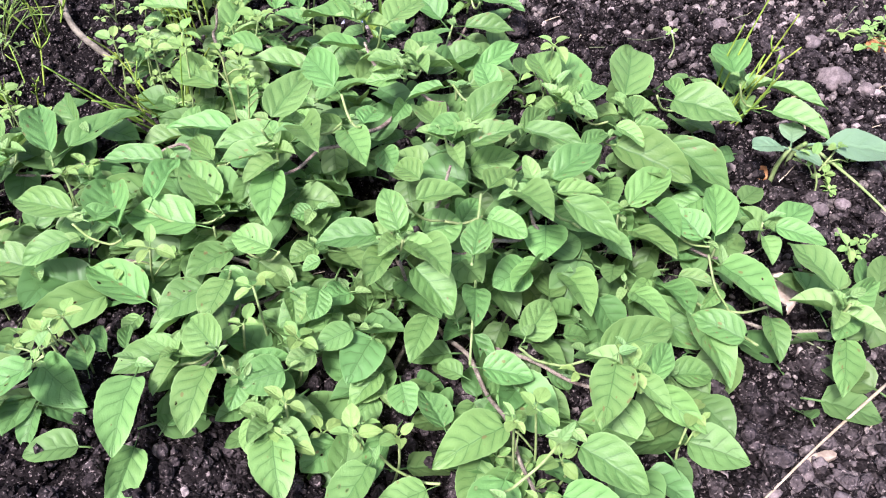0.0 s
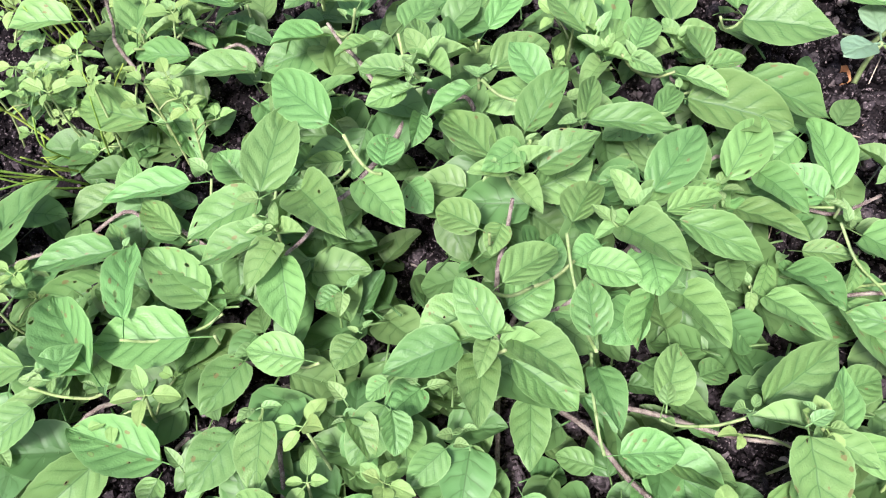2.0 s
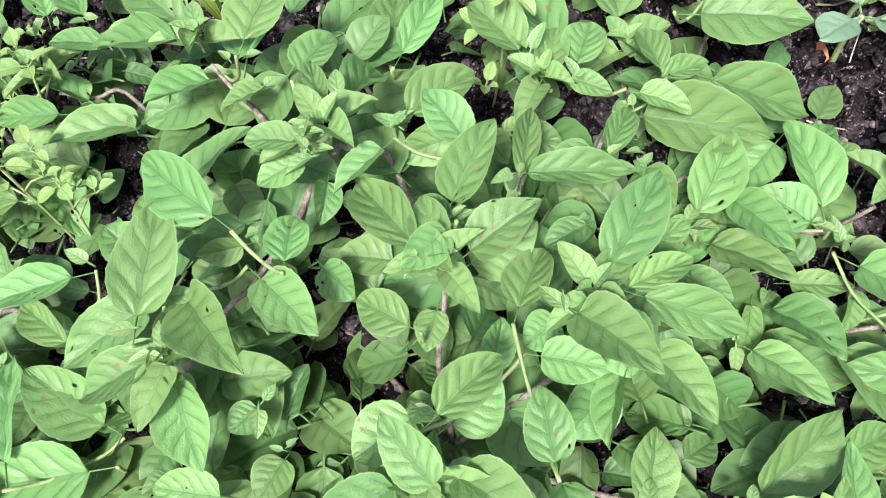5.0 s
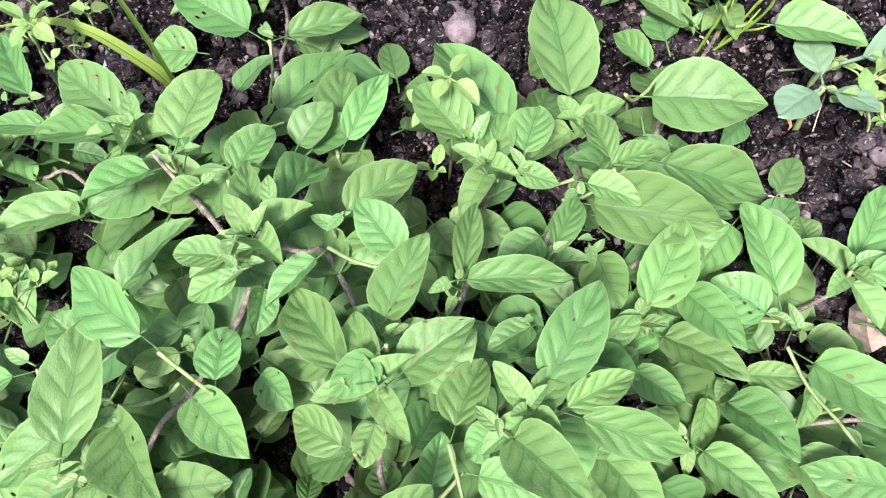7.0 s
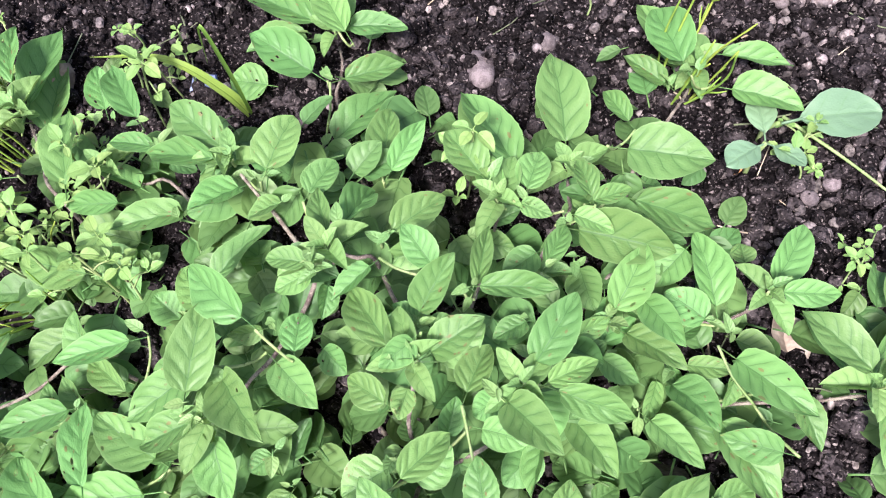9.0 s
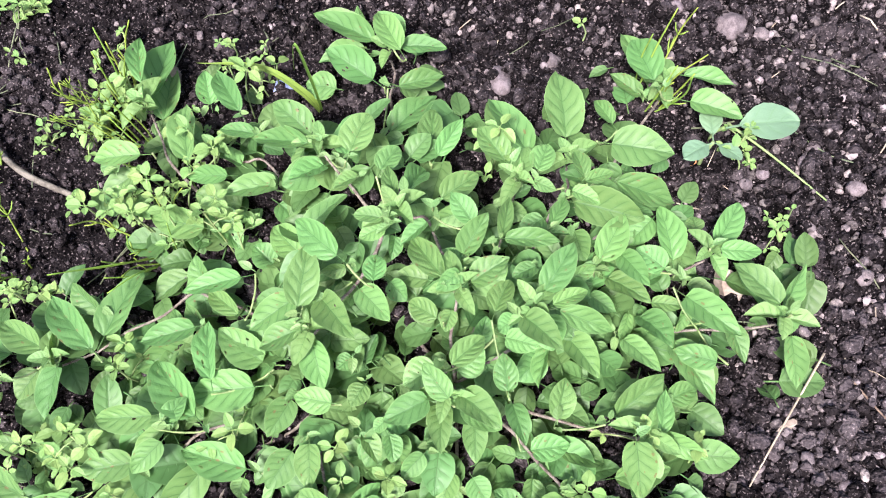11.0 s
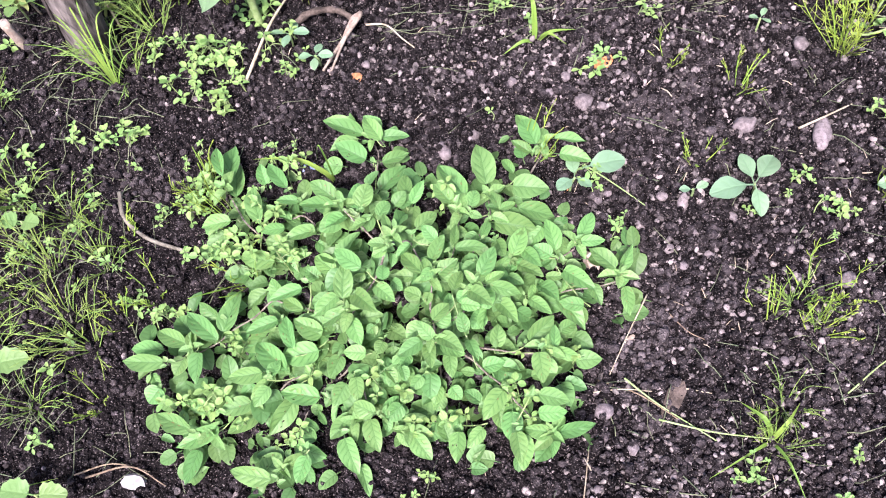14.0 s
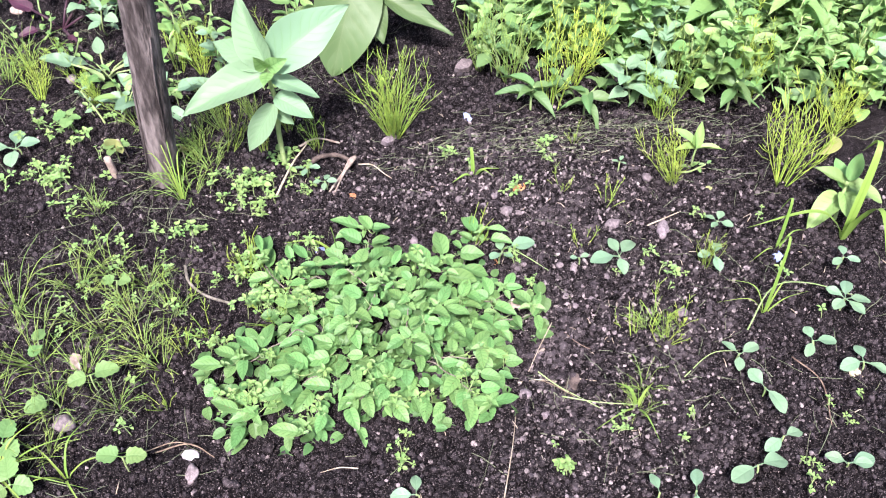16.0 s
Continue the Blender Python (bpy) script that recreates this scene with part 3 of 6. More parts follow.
LOWER_LEAVES += [
    (117, 72, -5, 117, 81, -2, 11),
    (143, 25, 5, 131, 48, 4, 17),
    (57, 43, 1, 71, 65, 4, 16),
    (74, 16, -9, 103, 6, -9, 20),
    (75, 27, 1, 68, 11, 1, 7),
    (68, 54, 6, 86, 41, 5, 15),
    (83, 34, -8, 75, 19, -9, 11),
    (87, 32, 2, 104, 28, 4, 9),
    (103, 27, 5, 97, 15, 3, 7),
    (106, 40, 3, 120, 32, -1, 12),
    (-2, 6, 32, 2, 18, 36, 10),
    (1, -2, 24, 3, -17, 21, 15),
    (16, 18, 29, 7, 13, 28, 12),
]
LOWER_LEAVES += [
    (27, 2, 20, 15, -9, 19, 16),
    (31, 6, 22, 24, -15, 25, 12),
    (30, 19, 28, 33, 2, 27, 18),
    (30, 30, 25, 52, 32, 20, 10),
    (28, 44, 30, 16, 38, 31, 10),
    (43, 40, 20, 59, 47, 19, 9),
    (99, 156, 4, 83, 171, 6, 11),
    (51, 69, 14, 54, 52, 13, 15),
    (54, 106, 22, 64, 102, 23, 8),
    (93, 76, 8, 79, 64, 2, 15),
    (74, 97, 3, 104, 88, -1, 21),
    (-209, -27, -16, -234, -20, -19, 16),
    (-220, 18, -1, -223, 36, 2, 9),
]
LOWER_LEAVES += [
    (-251, 30, -14, -280, 37, -15, 15),
    (-253, -5, -9, -264, -16, -13, 21),
    (-262, 11, -15, -255, -6, -17, 9),
    (-2, 73, 38, -22, 69, 35, 13),
    (34, 67, 16, 49, 67, 16, 10),
    (14, 80, 23, 27, 76, 22, 12),
    (36, 70, 9, 46, 89, 12, 9),
    (35, 74, 21, 22, 66, 20, 13),
    (29, 119, 8, 13, 158, 6, 22),
    (-14, 22, 35, -18, 12, 34, 9),
    (-4, 32, 39, 14, 39, 43, 14),
    (-8, 42, 47, -17, 47, 49, 8),
    (-5, 41, 43, 4, 42, 42, 8),
]
LOWER_LEAVES += [
    (-75, 175, -6, -93, 181, -5, 18),
    (-37, 198, 14, -48, 217, 18, 15),
    (-57, 198, 0, -85, 192, 6, 16),
    (-58, 210, 5, -61, 227, 13, 10),
    (-58, 214, 0, -87, 227, 8, 16),
    (-57, 93, 42, -70, 89, 40, 12),
    (-63, 108, 39, -60, 139, 30, 18),
    (-43, 39, 33, -35, 30, 31, 12),
    (-39, 58, 44, -42, 46, 43, 9),
    (-64, 47, 35, -77, 46, 35, 9),
    (-86, 73, 24, -65, 92, 27, 14),
    (-93, 70, 2, -110, 89, 0, 18),
    (-109, 68, -2, -119, 77, 3, 16),
]
LOWER_LEAVES += [
    (-78, 112, 21, -101, 104, 20, 19),
    (-106, 102, 2, -88, 85, -2, 19),
    (-88, 123, 24, -92, 108, 23, 9),
    (-127, 102, 2, -150, 108, 10, 22),
    (-143, 97, 6, -126, 78, -2, 19),
    (-131, 113, 17, -153, 114, 17, 11),
    (-126, 124, 9, -146, 133, 13, 14),
    (-147, 167, 7, -150, 185, 15, 13),
    (-194, 122, 15, -201, 128, 17, 11),
    (-181, 154, -6, -175, 164, -5, 12),
    (-177, 164, -3, -174, 202, -1, 18),
    (-141, 31, -1, -154, 47, 1, 9),
    (-141, 52, 6, -148, 70, 10, 14),
]
LOWER_LEAVES += [
    (-153, 29, -19, -182, 17, -14, 19),
    (-156, 33, -3, -160, 45, -1, 8),
    (-156, 67, -13, -175, 54, -12, 15),
    (-197, 44, 7, -211, 59, 11, 14),
    (-84, 18, 21, -84, 6, 20, 10),
    (-95, 40, -4, -125, 31, -6, 17),
    (-159, -18, 1, -174, -32, -2, 10),
    (-46, -28, 34, -52, -32, 31, 7),
    (-65, -65, 4, -65, -78, 1, 10),
    (-65, -65, 5, -53, -50, 2, 10),
    (-140, -78, 0, -116, -87, -3, 19),
    (-18, -47, 0, -25, -61, -3, 13),
    (-46, -32, 22, -44, -44, 19, 11),
]
LOWER_LEAVES += [
    (-59, -29, 14, -52, -43, 11, 10),
    (-31, -40, 13, -42, -49, 10, 11),
    (-100, -42, 0, -109, -65, -3, 9),
    (-56, -78, 0, -50, -92, -3, 8),
    (-120, -66, 0, -131, -54, -3, 8),
    (-114, -63, 0, -120, -50, -3, 6),
    (34, -39, 0, 54, -46, -3, 16),
    (56, -55, 10, 83, -51, 7, 13),
    (88, -18, 0, 104, -11, -3, 13),
]


# ---- the marjoram: low branches with opposite leaves ----
CROWN = Vector((-0.015, 0.0, -0.016))
marjoram = thing("marjoram_plant", "low spreading bright green marjoram with oval leaves", "herb plant", CROWN)
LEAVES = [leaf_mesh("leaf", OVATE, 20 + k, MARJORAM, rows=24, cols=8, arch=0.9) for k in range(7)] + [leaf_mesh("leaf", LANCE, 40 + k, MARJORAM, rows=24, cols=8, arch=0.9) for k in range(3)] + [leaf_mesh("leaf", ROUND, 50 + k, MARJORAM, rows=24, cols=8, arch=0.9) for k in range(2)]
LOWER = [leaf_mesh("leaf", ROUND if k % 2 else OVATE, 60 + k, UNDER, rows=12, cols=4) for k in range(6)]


def leaf_up(place, spin, wild=1.0):
    out = Vector((place[0] - CROWN.x, place[1] - CROWN.y, 0.0))
    out = out.normalized() * min(1.0, out.length / 0.1) * 0.10 if out.length > 1e-4 else out
    return Vector((wild * spin.gauss(0, 0.34), -0.30 + wild * spin.gauss(0, 0.28), 1.0)) + out


def set_leaf(row, spin, wild):
    """One leaf of the marjoram from its row; returns its base and tip."""
    bx, by, bz, tx, ty, tz, w = row
    base, tip = Vector((bx, by, bz)) / 1000, Vector((tx, ty, tz)) / 1000
    base.z, tip.z = max(base.z, lie(base.x, base.y) + 0.006), max(tip.z, lie(tip.x, tip.y) + 0.004)
    slim = w / (1000 * (tip - base).length)
    me = LEAVES[spin.choice((7, 8, 9)) if slim < 0.47 else spin.choice((10, 11)) if slim > 0.74 else spin.randrange(7)]
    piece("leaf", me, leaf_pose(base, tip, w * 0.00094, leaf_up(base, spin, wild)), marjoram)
    return base, tip


def hairy_stem(line, hairs, spin, thick=0.0010):
    n = len(line)
    bm = tube(bmesh.new(), line, [thick * (1 - 0.45 * i / n) for i in range(n)], 7)
    for p, q in zip(line, line[1:]):
        way = (q - p).normalized()
        for _ in range(int((q - p).length / 0.00016)):
            aside = way.cross(Vector((spin.gauss(0, 1), spin.gauss(0, 1), spin.gauss(0, 1)))).normalized()
            foot, turn = p.lerp(q, spin.random()) + aside * 0.0005, way * 0.00004
            tip = foot + (aside + way * spin.uniform(-0.2, 0.5)) * spin.uniform(0.0003, 0.0008)
            hairs.faces.new([hairs.verts.new(v) for v in (foot - turn, foot + turn, tip)])
    part("stem", bm, STEM, marjoram, "hairy purplish brown stem")


def grow_marjoram():
    spin = random.Random(5)
    centres, axils, tips, hairs = [], [], [], bmesh.new()
    for start, nodes in SHOOTS:
        path = [Vector(start) / 1000 if start else CROWN + Vector((0, 0, 0.004))]
        for rows in nodes:
            ends = []
            for row in rows:
                base, tip = set_leaf(row, spin, 0.42)
                centres.append((base + tip) / 2)
                foot = base - (tip - base) * 0.24
                ends.append(foot)
                if spin.random() < 0.5:
                    axils.append(base - (tip - base) * 0.16)
            node = sum(ends, Vector()) / len(ends)
            node.z = max(node.z - 0.006, lie(node.x, node.y) + 0.004)
            if (node - path[-1]).length > 0.012:
                path.append(node)
            for foot in ends:
                if 0.003 < (foot - node).length < 0.055:
                    stalk = [node, node.lerp(foot, 0.5) - (foot - node).length * Vector((0, 0, 0.16)), foot]
                    part("leaf_stalk", tube(bmesh.new(), spline(stalk, 3), 0.00055, 5), GREEN_STEM, marjoram)
        if len(path) < 2:
            path.append(node + Vector((0.004, 0.004, 0.004)))
        tips.append(path[-1] + Vector((0, 0, 0.004)))
        calm = [path[0]] + [0.25 * a + 0.5 * b + 0.25 * c for a, b, c in zip(path, path[1:], path[2:])] + [path[-1]]
        for p in calm[1:]:
            p.z = max(p.z - 0.006, lie(p.x, p.y) + 0.003)
        path = calm
        sag = [path[0]]
        for a, b in zip(path, path[1:]):
            sag += [a.lerp(b, 0.5) - Vector((0, 0, 0.12 * (b - a).length)), b]
        hairy_stem(spline(sag, 4), hairs, spin)
    for row in LOWER_LEAVES:
        base, tip = set_leaf(row, spin, 1.0)
        centres.append((base + tip) / 2)
        if spin.random() < 0.5:
            axils.append(base - (tip - base) * 0.12)
    part("stem_hairs", hairs, HAIR, marjoram, "fine whitish hairs on the stems")["kind"] = "stuff"
    return centres, axils, tips


CENTRES, AXILS, TIPS = grow_marjoram()


def canopy(x, y):
    """The height of the leaves about a place, and how many there are."""
    total = weight = 0.0
    for c in CENTRES:
        d = (c.x - x) ** 2 + (c.y - y) ** 2
        if d < 0.0016:
            w = math.exp(-d / 0.0004)
            total, weight = total + w * c.z, weight + w
    return (total / weight if weight else 0.0), weight


def fill_marjoram():
    spin = random.Random(8)
    mass, made, joined = bmesh.new(), 0, 0
    while made < 64 or joined < 700:
        x, y = spin.gauss(-0.05, 0.12), spin.gauss(0.02, 0.08)
        top, weight = canopy(x, y)
        top -= 0.020 * math.exp(-((x + 0.045) ** 2 + (y - 0.005) ** 2) / 0.0008)
        floor = ground_at(x, y) + 0.006
        if weight < 0.6 or top - floor < 0.010:
            continue
        length = spin.uniform(0.011, 0.024)
        z = floor + (max(top - 0.009 - floor, 0.002)) * spin.random() ** 0.8
        heading = spin.uniform(0, math.tau)
        m = aim((x, y, z), heading, spin.uniform(-0.7, 0.5), length, length * spin.uniform(0.6, 0.85), spin.uniform(-0.4, 0.4))
        if made < 64:
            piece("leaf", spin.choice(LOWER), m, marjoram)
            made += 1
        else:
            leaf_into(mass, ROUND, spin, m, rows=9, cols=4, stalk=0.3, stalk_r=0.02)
            joined += 1
    buds = bmesh.new()
    for c in AXILS:
        turn = spin.uniform(0, math.tau)
        for k in range(spin.choice((1, 2, 2, 3))):
            length = spin.uniform(0.0035, 0.0085)
            m = aim(c + Vector((spin.gauss(0, 0.0015), spin.gauss(0, 0.0015), spin.uniform(0.0, 0.004))), turn + k * 2.4, spin.uniform(-0.1, 0.8), length, length * spin.uniform(0.45, 0.7), spin.uniform(-0.4, 0.4))
            leaf_into(buds, OVATE, spin, m, rows=6, cols=4, stalk=0.3, stalk_r=0.04)
    ob = part("young_leaves", buds, BUD, marjoram, "tiny pale leaves in the leaf axils")
    ob["kind"] = "stuff"
    ob = part("inner_leaves", mass, UNDER_MASS, marjoram, "lower leaves in a green darkened to stand for shade")
    ob["kind"] = "stuff"


def crown_tips():
    """Small crossed pairs of leaves at the ends of the shoots, over the rest."""
    spin = random.Random(9)
    for node in TIPS:
        turn = spin.uniform(0, 3.1)
        for k in range(6):
            tier = k // 2
            long = (0.0145, 0.0105, 0.0065)[tier] * spin.uniform(0.85, 1.2)
            m = aim(node + Vector((0, 0, 0.0022 * tier)), turn + k * math.pi + tier * math.pi / 2 + spin.uniform(-0.2, 0.2), 0.15 + 0.35 * tier + spin.uniform(-0.15, 0.15), long, long * spin.uniform(0.5, 0.64), spin.uniform(-0.2, 0.2))
            m.translation += m.to_3x3() @ Vector((0, 0.12, 0))
            piece("leaf", TIP_LEAF[k % 3], m, marjoram)


TIP_LEAF = [leaf_mesh("leaf", ROUND if k else OVATE, 70 + k, TENDER, rows=12, cols=6, fold=0.4) for k in range(3)]
fill_marjoram()
crown_tips()


# ---- weeds: sprigs, seedlings, horsetails, grass ----
SPRIG_LEAF = [leaf_mesh("leaf", (0.92, 0.62, 0.78), 80 + k, YOUNG, rows=7, cols=4, stalk=0.3, stalk_r=0.05, teeth=0.0, fold=0.22, droop=0.28) for k in range(4)]


def sprig(spin, at, size, group, label="yellow-green four-leaved chickweed sprig"):
    """A thin stem with crossed pairs of leaves, and often a side branch or two."""
    x, y, z = at
    foot = ground_at(x, y)
    ob = thing("chickweed_sprig", label, "weed", (x, y, foot), group)
    top = Vector((x, y, z))
    low = Vector((x + spin.uniform(-0.007, 0.007), y + spin.uniform(-0.007, 0.007), foot - 0.003))
    line = spline([low, (low + top) / 2 + Vector((spin.uniform(-0.003, 0.003), spin.uniform(-0.003, 0.003), 0)), top], 3)
    stems = tube(bmesh.new(), line, 0.0005, 5)
    lean = Vector((spin.gauss(0, 0.25), spin.gauss(0, 0.25), 0))
    turn = spin.uniform(0, 3)
    for k in range(spin.choice((3, 4, 4, 4, 5))):
        long = size * spin.uniform(0.65, 1.2)
        heading = turn + k * math.pi / 2 + spin.uniform(-0.35, 0.35)
        tilt = spin.uniform(0.0, 0.6) + lean.x * math.cos(heading) + lean.y * math.sin(heading)
        m = aim(top, heading, tilt, long, long * spin.uniform(0.58, 0.82), spin.uniform(-0.35, 0.35))
        m.translation += m.to_3x3() @ Vector((0, 0.25, 0))
        piece("leaf", SPRIG_LEAF[k % 4], m, ob)
    side = bmesh.new()
    for _ in range(spin.choice((0, 1, 1, 2, 3))):
        root = low.lerp(top, spin.uniform(0.35, 0.8))
        a = spin.uniform(0, math.tau)
        reach = size * spin.uniform(0.9, 2.0)
        end = root + Vector((math.cos(a) * reach, math.sin(a) * reach, spin.uniform(-0.2, 0.8) * size))
        end.z = max(end.z, ground_at(end.x, end.y) + 0.004)
        tube(stems, spline([root, root.lerp(end, 0.5) + Vector((0, 0, 0.2 * reach)), end], 2), 0.0004, 4)
        for k in range(spin.choice((2, 3, 4))):
            long = size * spin.uniform(0.45, 0.95)
            m = aim(end, a + k * math.pi / 2 + spin.uniform(-0.3, 0.3), spin.uniform(-0.1, 0.7), long, long * spin.uniform(0.6, 0.8), spin.uniform(-0.4, 0.4))
            m.translation += m.to_3x3() @ Vector((0, 0.25, 0))
            leaf_into(side, (0.92, 0.62, 0.78), spin, m, rows=5, cols=2, stalk=0.25, stalk_r=0.05, teeth=0.0)
    part("stem", stems, GREEN_STEM, ob)
    if len(side.faces):
        part("side_leaves", side, YOUNG, ob, "smaller leaves on a side branch")
    return ob


def scatter_sprigs():
    spin = random.Random(21)
    for x, y, z, n in SPRIGS:
        for k in range(n):
            px, py = (x, y) if not k else (x + spin.gauss(0, 0.009), y + spin.gauss(0, 0.009))
            pz = z if not k else z + spin.uniform(-0.012, 0.002)
            sprig(spin, (px, py, max(pz, ground_at(px, py) + 0.010)), spin.uniform(0.0058, 0.0082), "chickweed sprigs among the marjoram")
    for x, y, n, spread in PATCHES:
        for _ in range(n):
            px, py = x + spin.gauss(0, spread), y + spin.gauss(0, spread)
            z = ground_at(px, py)
            sprig(spin, (px, py, z + spin.uniform(0.005, 0.024)), spin.uniform(0.0034, 0.0074) * (1.32 if y > 0.22 else 1.0), "chickweed on the soil", label="small yellow-green chickweed sprig on bare soil")


# chickweed among the marjoram: place, and number of sprigs
SPRIGS = [
    (-0.184, 0.012, 0.006, 3), (-0.196, -0.025, 0.002, 3), (-0.248, -0.020, -0.004, 3), (-0.212, -0.016, 0.001, 2), (-0.071, -0.036, 0.020, 2), (-0.048, -0.050, 0.014, 1),
    (-0.043, -0.076, 0.012, 2), (0.041, -0.062, 0.024, 2), (0.049, -0.089, 0.012, 2), (0.071, -0.038, 0.026, 2), (-0.135, -0.075, 0.018, 3), (-0.137, 0.083, 0.034, 4),
    (-0.187, 0.101, 0.022, 4), (-0.174, 0.112, 0.020, 4), (-0.211, 0.157, 0.010, 4), (-0.193, 0.170, 0.016, 4), (-0.249, 0.060, 0.004, 2), (-0.017, -0.080, 0.010, 2),
    (0.015, 0.112, 0.050, 1), (-0.117, 0.171, 0.035, 3), (-0.150, 0.135, 0.030, 4), (-0.121, -0.024, 0.014, 1),
]
# clumps of chickweed on the soil: place, number of sprigs, spread
# on the near side
PATCHES = [
    (-0.187, 0.125, 3, 0.014), (-0.15, 0.1, 2, 0.012), (-0.13, 0.195, 3, 0.01), (-0.18, 0.27, 4, 0.022), (-0.194, 0.3, 5, 0.016), (0.127, -0.193, 4, 0.008),
    (-0.059, -0.131, 5, 0.012), (0.196, 0.233, 4, 0.01), (-0.111, 0.298, 3, 0.008), (-0.14, 0.345, 8, 0.02), (0.13, -0.2, 3, 0.006), (0.16, 0.068, 2, 0.004),
    (0.145, 0.118, 3, 0.006), (0.07, 0.201, 1, 0.002), (-0.195, 0.2, 4, 0.018), (-0.17, 0.15, 2, 0.012), (-0.18, 0.33, 5, 0.02), (0.1, 0.33, 3, 0.03),
]
# to the left
PATCHES += [
    (-0.222, 0.176, 4, 0.016), (-0.217, 0.335, 5, 0.022), (-0.413, 0.262, 6, 0.022), (-0.388, 0.215, 5, 0.02), (-0.415, 0.143, 6, 0.016), (-0.376, 0.153, 6, 0.018),
    (-0.305, 0.273, 2, 0.02), (-0.3, 0.114, 5, 0.014), (-0.234, 0.281, 2, 0.02), (-0.209, 0.318, 3, 0.02), (-0.26, 0.067, 3, 0.006), (-0.225, 0.15, 3, 0.02),
    (-0.205, 0.15, 2, 0.016), (-0.24, 0.3, 3, 0.03), (-0.34, 0.23, 6, 0.03), (-0.43, 0.35, 6, 0.03), (-0.33, 0.03, 4, 0.03), (-0.29, 0.2, 5, 0.03),
]
# to the right
PATCHES += [
    (0.205, -0.158, 3, 0.008), (0.308, 0.066, 5, 0.014), (0.352, 0.039, 4, 0.01), (0.46, -0.203, 4, 0.014), (0.545, -0.19, 5, 0.014), (0.56, -0.235, 4, 0.014),
    (0.39, -0.268, 5, 0.016), (0.48, 0.12, 3, 0.03), (0.25, 0.3, 3, 0.03), (0.28, -0.18, 2, 0.02), (0.5, 0.0, 3, 0.03),
]
# at the back
PATCHES += [
    (-0.47, 0.527, 10, 0.03), (-0.41, 0.431, 5, 0.022), (-0.471, 0.379, 5, 0.02), (-0.32, 0.6, 5, 0.02), (-0.46, 0.496, 9, 0.02), (-0.468, 0.423, 5, 0.015),
    (-0.471, 0.379, 4, 0.012), (-0.5, 0.42, 6, 0.03), (-0.35, 0.55, 8, 0.04),
]
scatter_sprigs()


def seedling(at, spin, count, size, material, label, tall=0.02, teeth=0.0, outline=SEEDY, rise=0.15, name="seedling", group="", headings=None):
    """A short stem with pairs of broad leaves."""
    x, y = at
    z = ground_at(x, y)
    ob = thing(name, label, "seedling", (x, y, z), group)
    top = Vector((x + spin.uniform(-0.004, 0.004), y + spin.uniform(-0.004, 0.004), z + tall))
    part("stem", tube(bmesh.new(), spline([(x, y, z - 0.004), (x, y, z + tall * 0.5), top], 4), 0.0011, 6), GREEN_STEM, ob)
    turn = spin.uniform(0, math.tau)
    for k in range(count):
        long = size * spin.uniform(0.8, 1.12)
        heading = headings[k] if headings else turn + k * math.tau / count + spin.uniform(-0.25, 0.25)
        m = aim(top, heading, rise + spin.uniform(-0.2, 0.2), long, long * (spin.uniform(0.85, 1.05) if teeth else spin.uniform(0.58, 0.72)), spin.uniform(-0.25, 0.25))
        m.translation += m.to_3x3() @ Vector((0, 0.22, 0))
        bm = leaf_into(bmesh.new(), outline, spin, rows=20 if teeth else 9, cols=6, stalk=0.28, stalk_r=0.03, teeth=teeth, fold=0.1)
        leaf = new("leaf", finish("leaf", bm, material))
        attach(leaf, ob)
        leaf.matrix_basis = m
    return ob


def plant_seedlings():
    spin = random.Random(31)
    label = "pale grey-green seedling with smooth oval leaves on bare soil"
    row = "seedlings on bare soil"
    for x, y, count, size, headings in SEEDLINGS:
        size *= 0.7 if x > 0.3 or y < -0.15 else 1.0
        seedling((x, y), spin, count, size, SEED_LEAF, label, spin.uniform(0.014, 0.024), group=row, headings=headings)
    for x, y, count, size in SCALLOPED:
        size *= 0.82
        seedling((x, y), spin, count, size, SCALLOP_LEAF, "light green weed with round scalloped leaves", 0.03, 0.06, SCALLOP, 0.1, "scalloped_weed", "scalloped weeds")


# on the near side
SEEDLINGS = [
    (-0.038, -0.196, 2, 0.034, (1.4, 3.0)), (0.136, 0.130, 1, 0.033, (0.0,)), (0.128, 0.116, 3, 0.018, None), (-0.11, 0.33, 4, 0.016, None),
    (-0.085, 0.3, 4, 0.014, None),
]
# to the right
SEEDLINGS += [
    (0.285, 0.080, 4, 0.031, (0.75, 1.7, 3.2, 4.6)), (0.383, -0.15, 2, 0.038, (1.9, 4.9)), (0.377, -0.21, 2, 0.036, (0.2, 3.6)), (0.331, -0.242, 2, 0.042, (0.1, 3.5)),
    (0.374, -0.096, 3, 0.032, (0.3, 2.2, 4.3)), (0.41, 0.055, 3, 0.03, (1.0, 3.0, 4.6)), (0.439, 0.118, 4, 0.028, None), (0.564, 0.01, 3, 0.026, None),
    (0.539, -0.049, 5, 0.032, None), (0.473, -0.099, 3, 0.032, None), (0.518, -0.139, 3, 0.034, None), (0.431, -0.255, 3, 0.036, (0.0, 2.6, 6.0)),
]
SEEDLINGS += [
    (0.211, -0.252, 1, 0.034, (1.6,)), (0.25, -0.258, 2, 0.034, (1.2, 4.4)), (0.345, 0.255, 3, 0.016, None), (0.23, 0.085, 2, 0.012, None),
]
# at the back
SEEDLINGS += [
    (-0.531, 0.463, 4, 0.036, None),
]
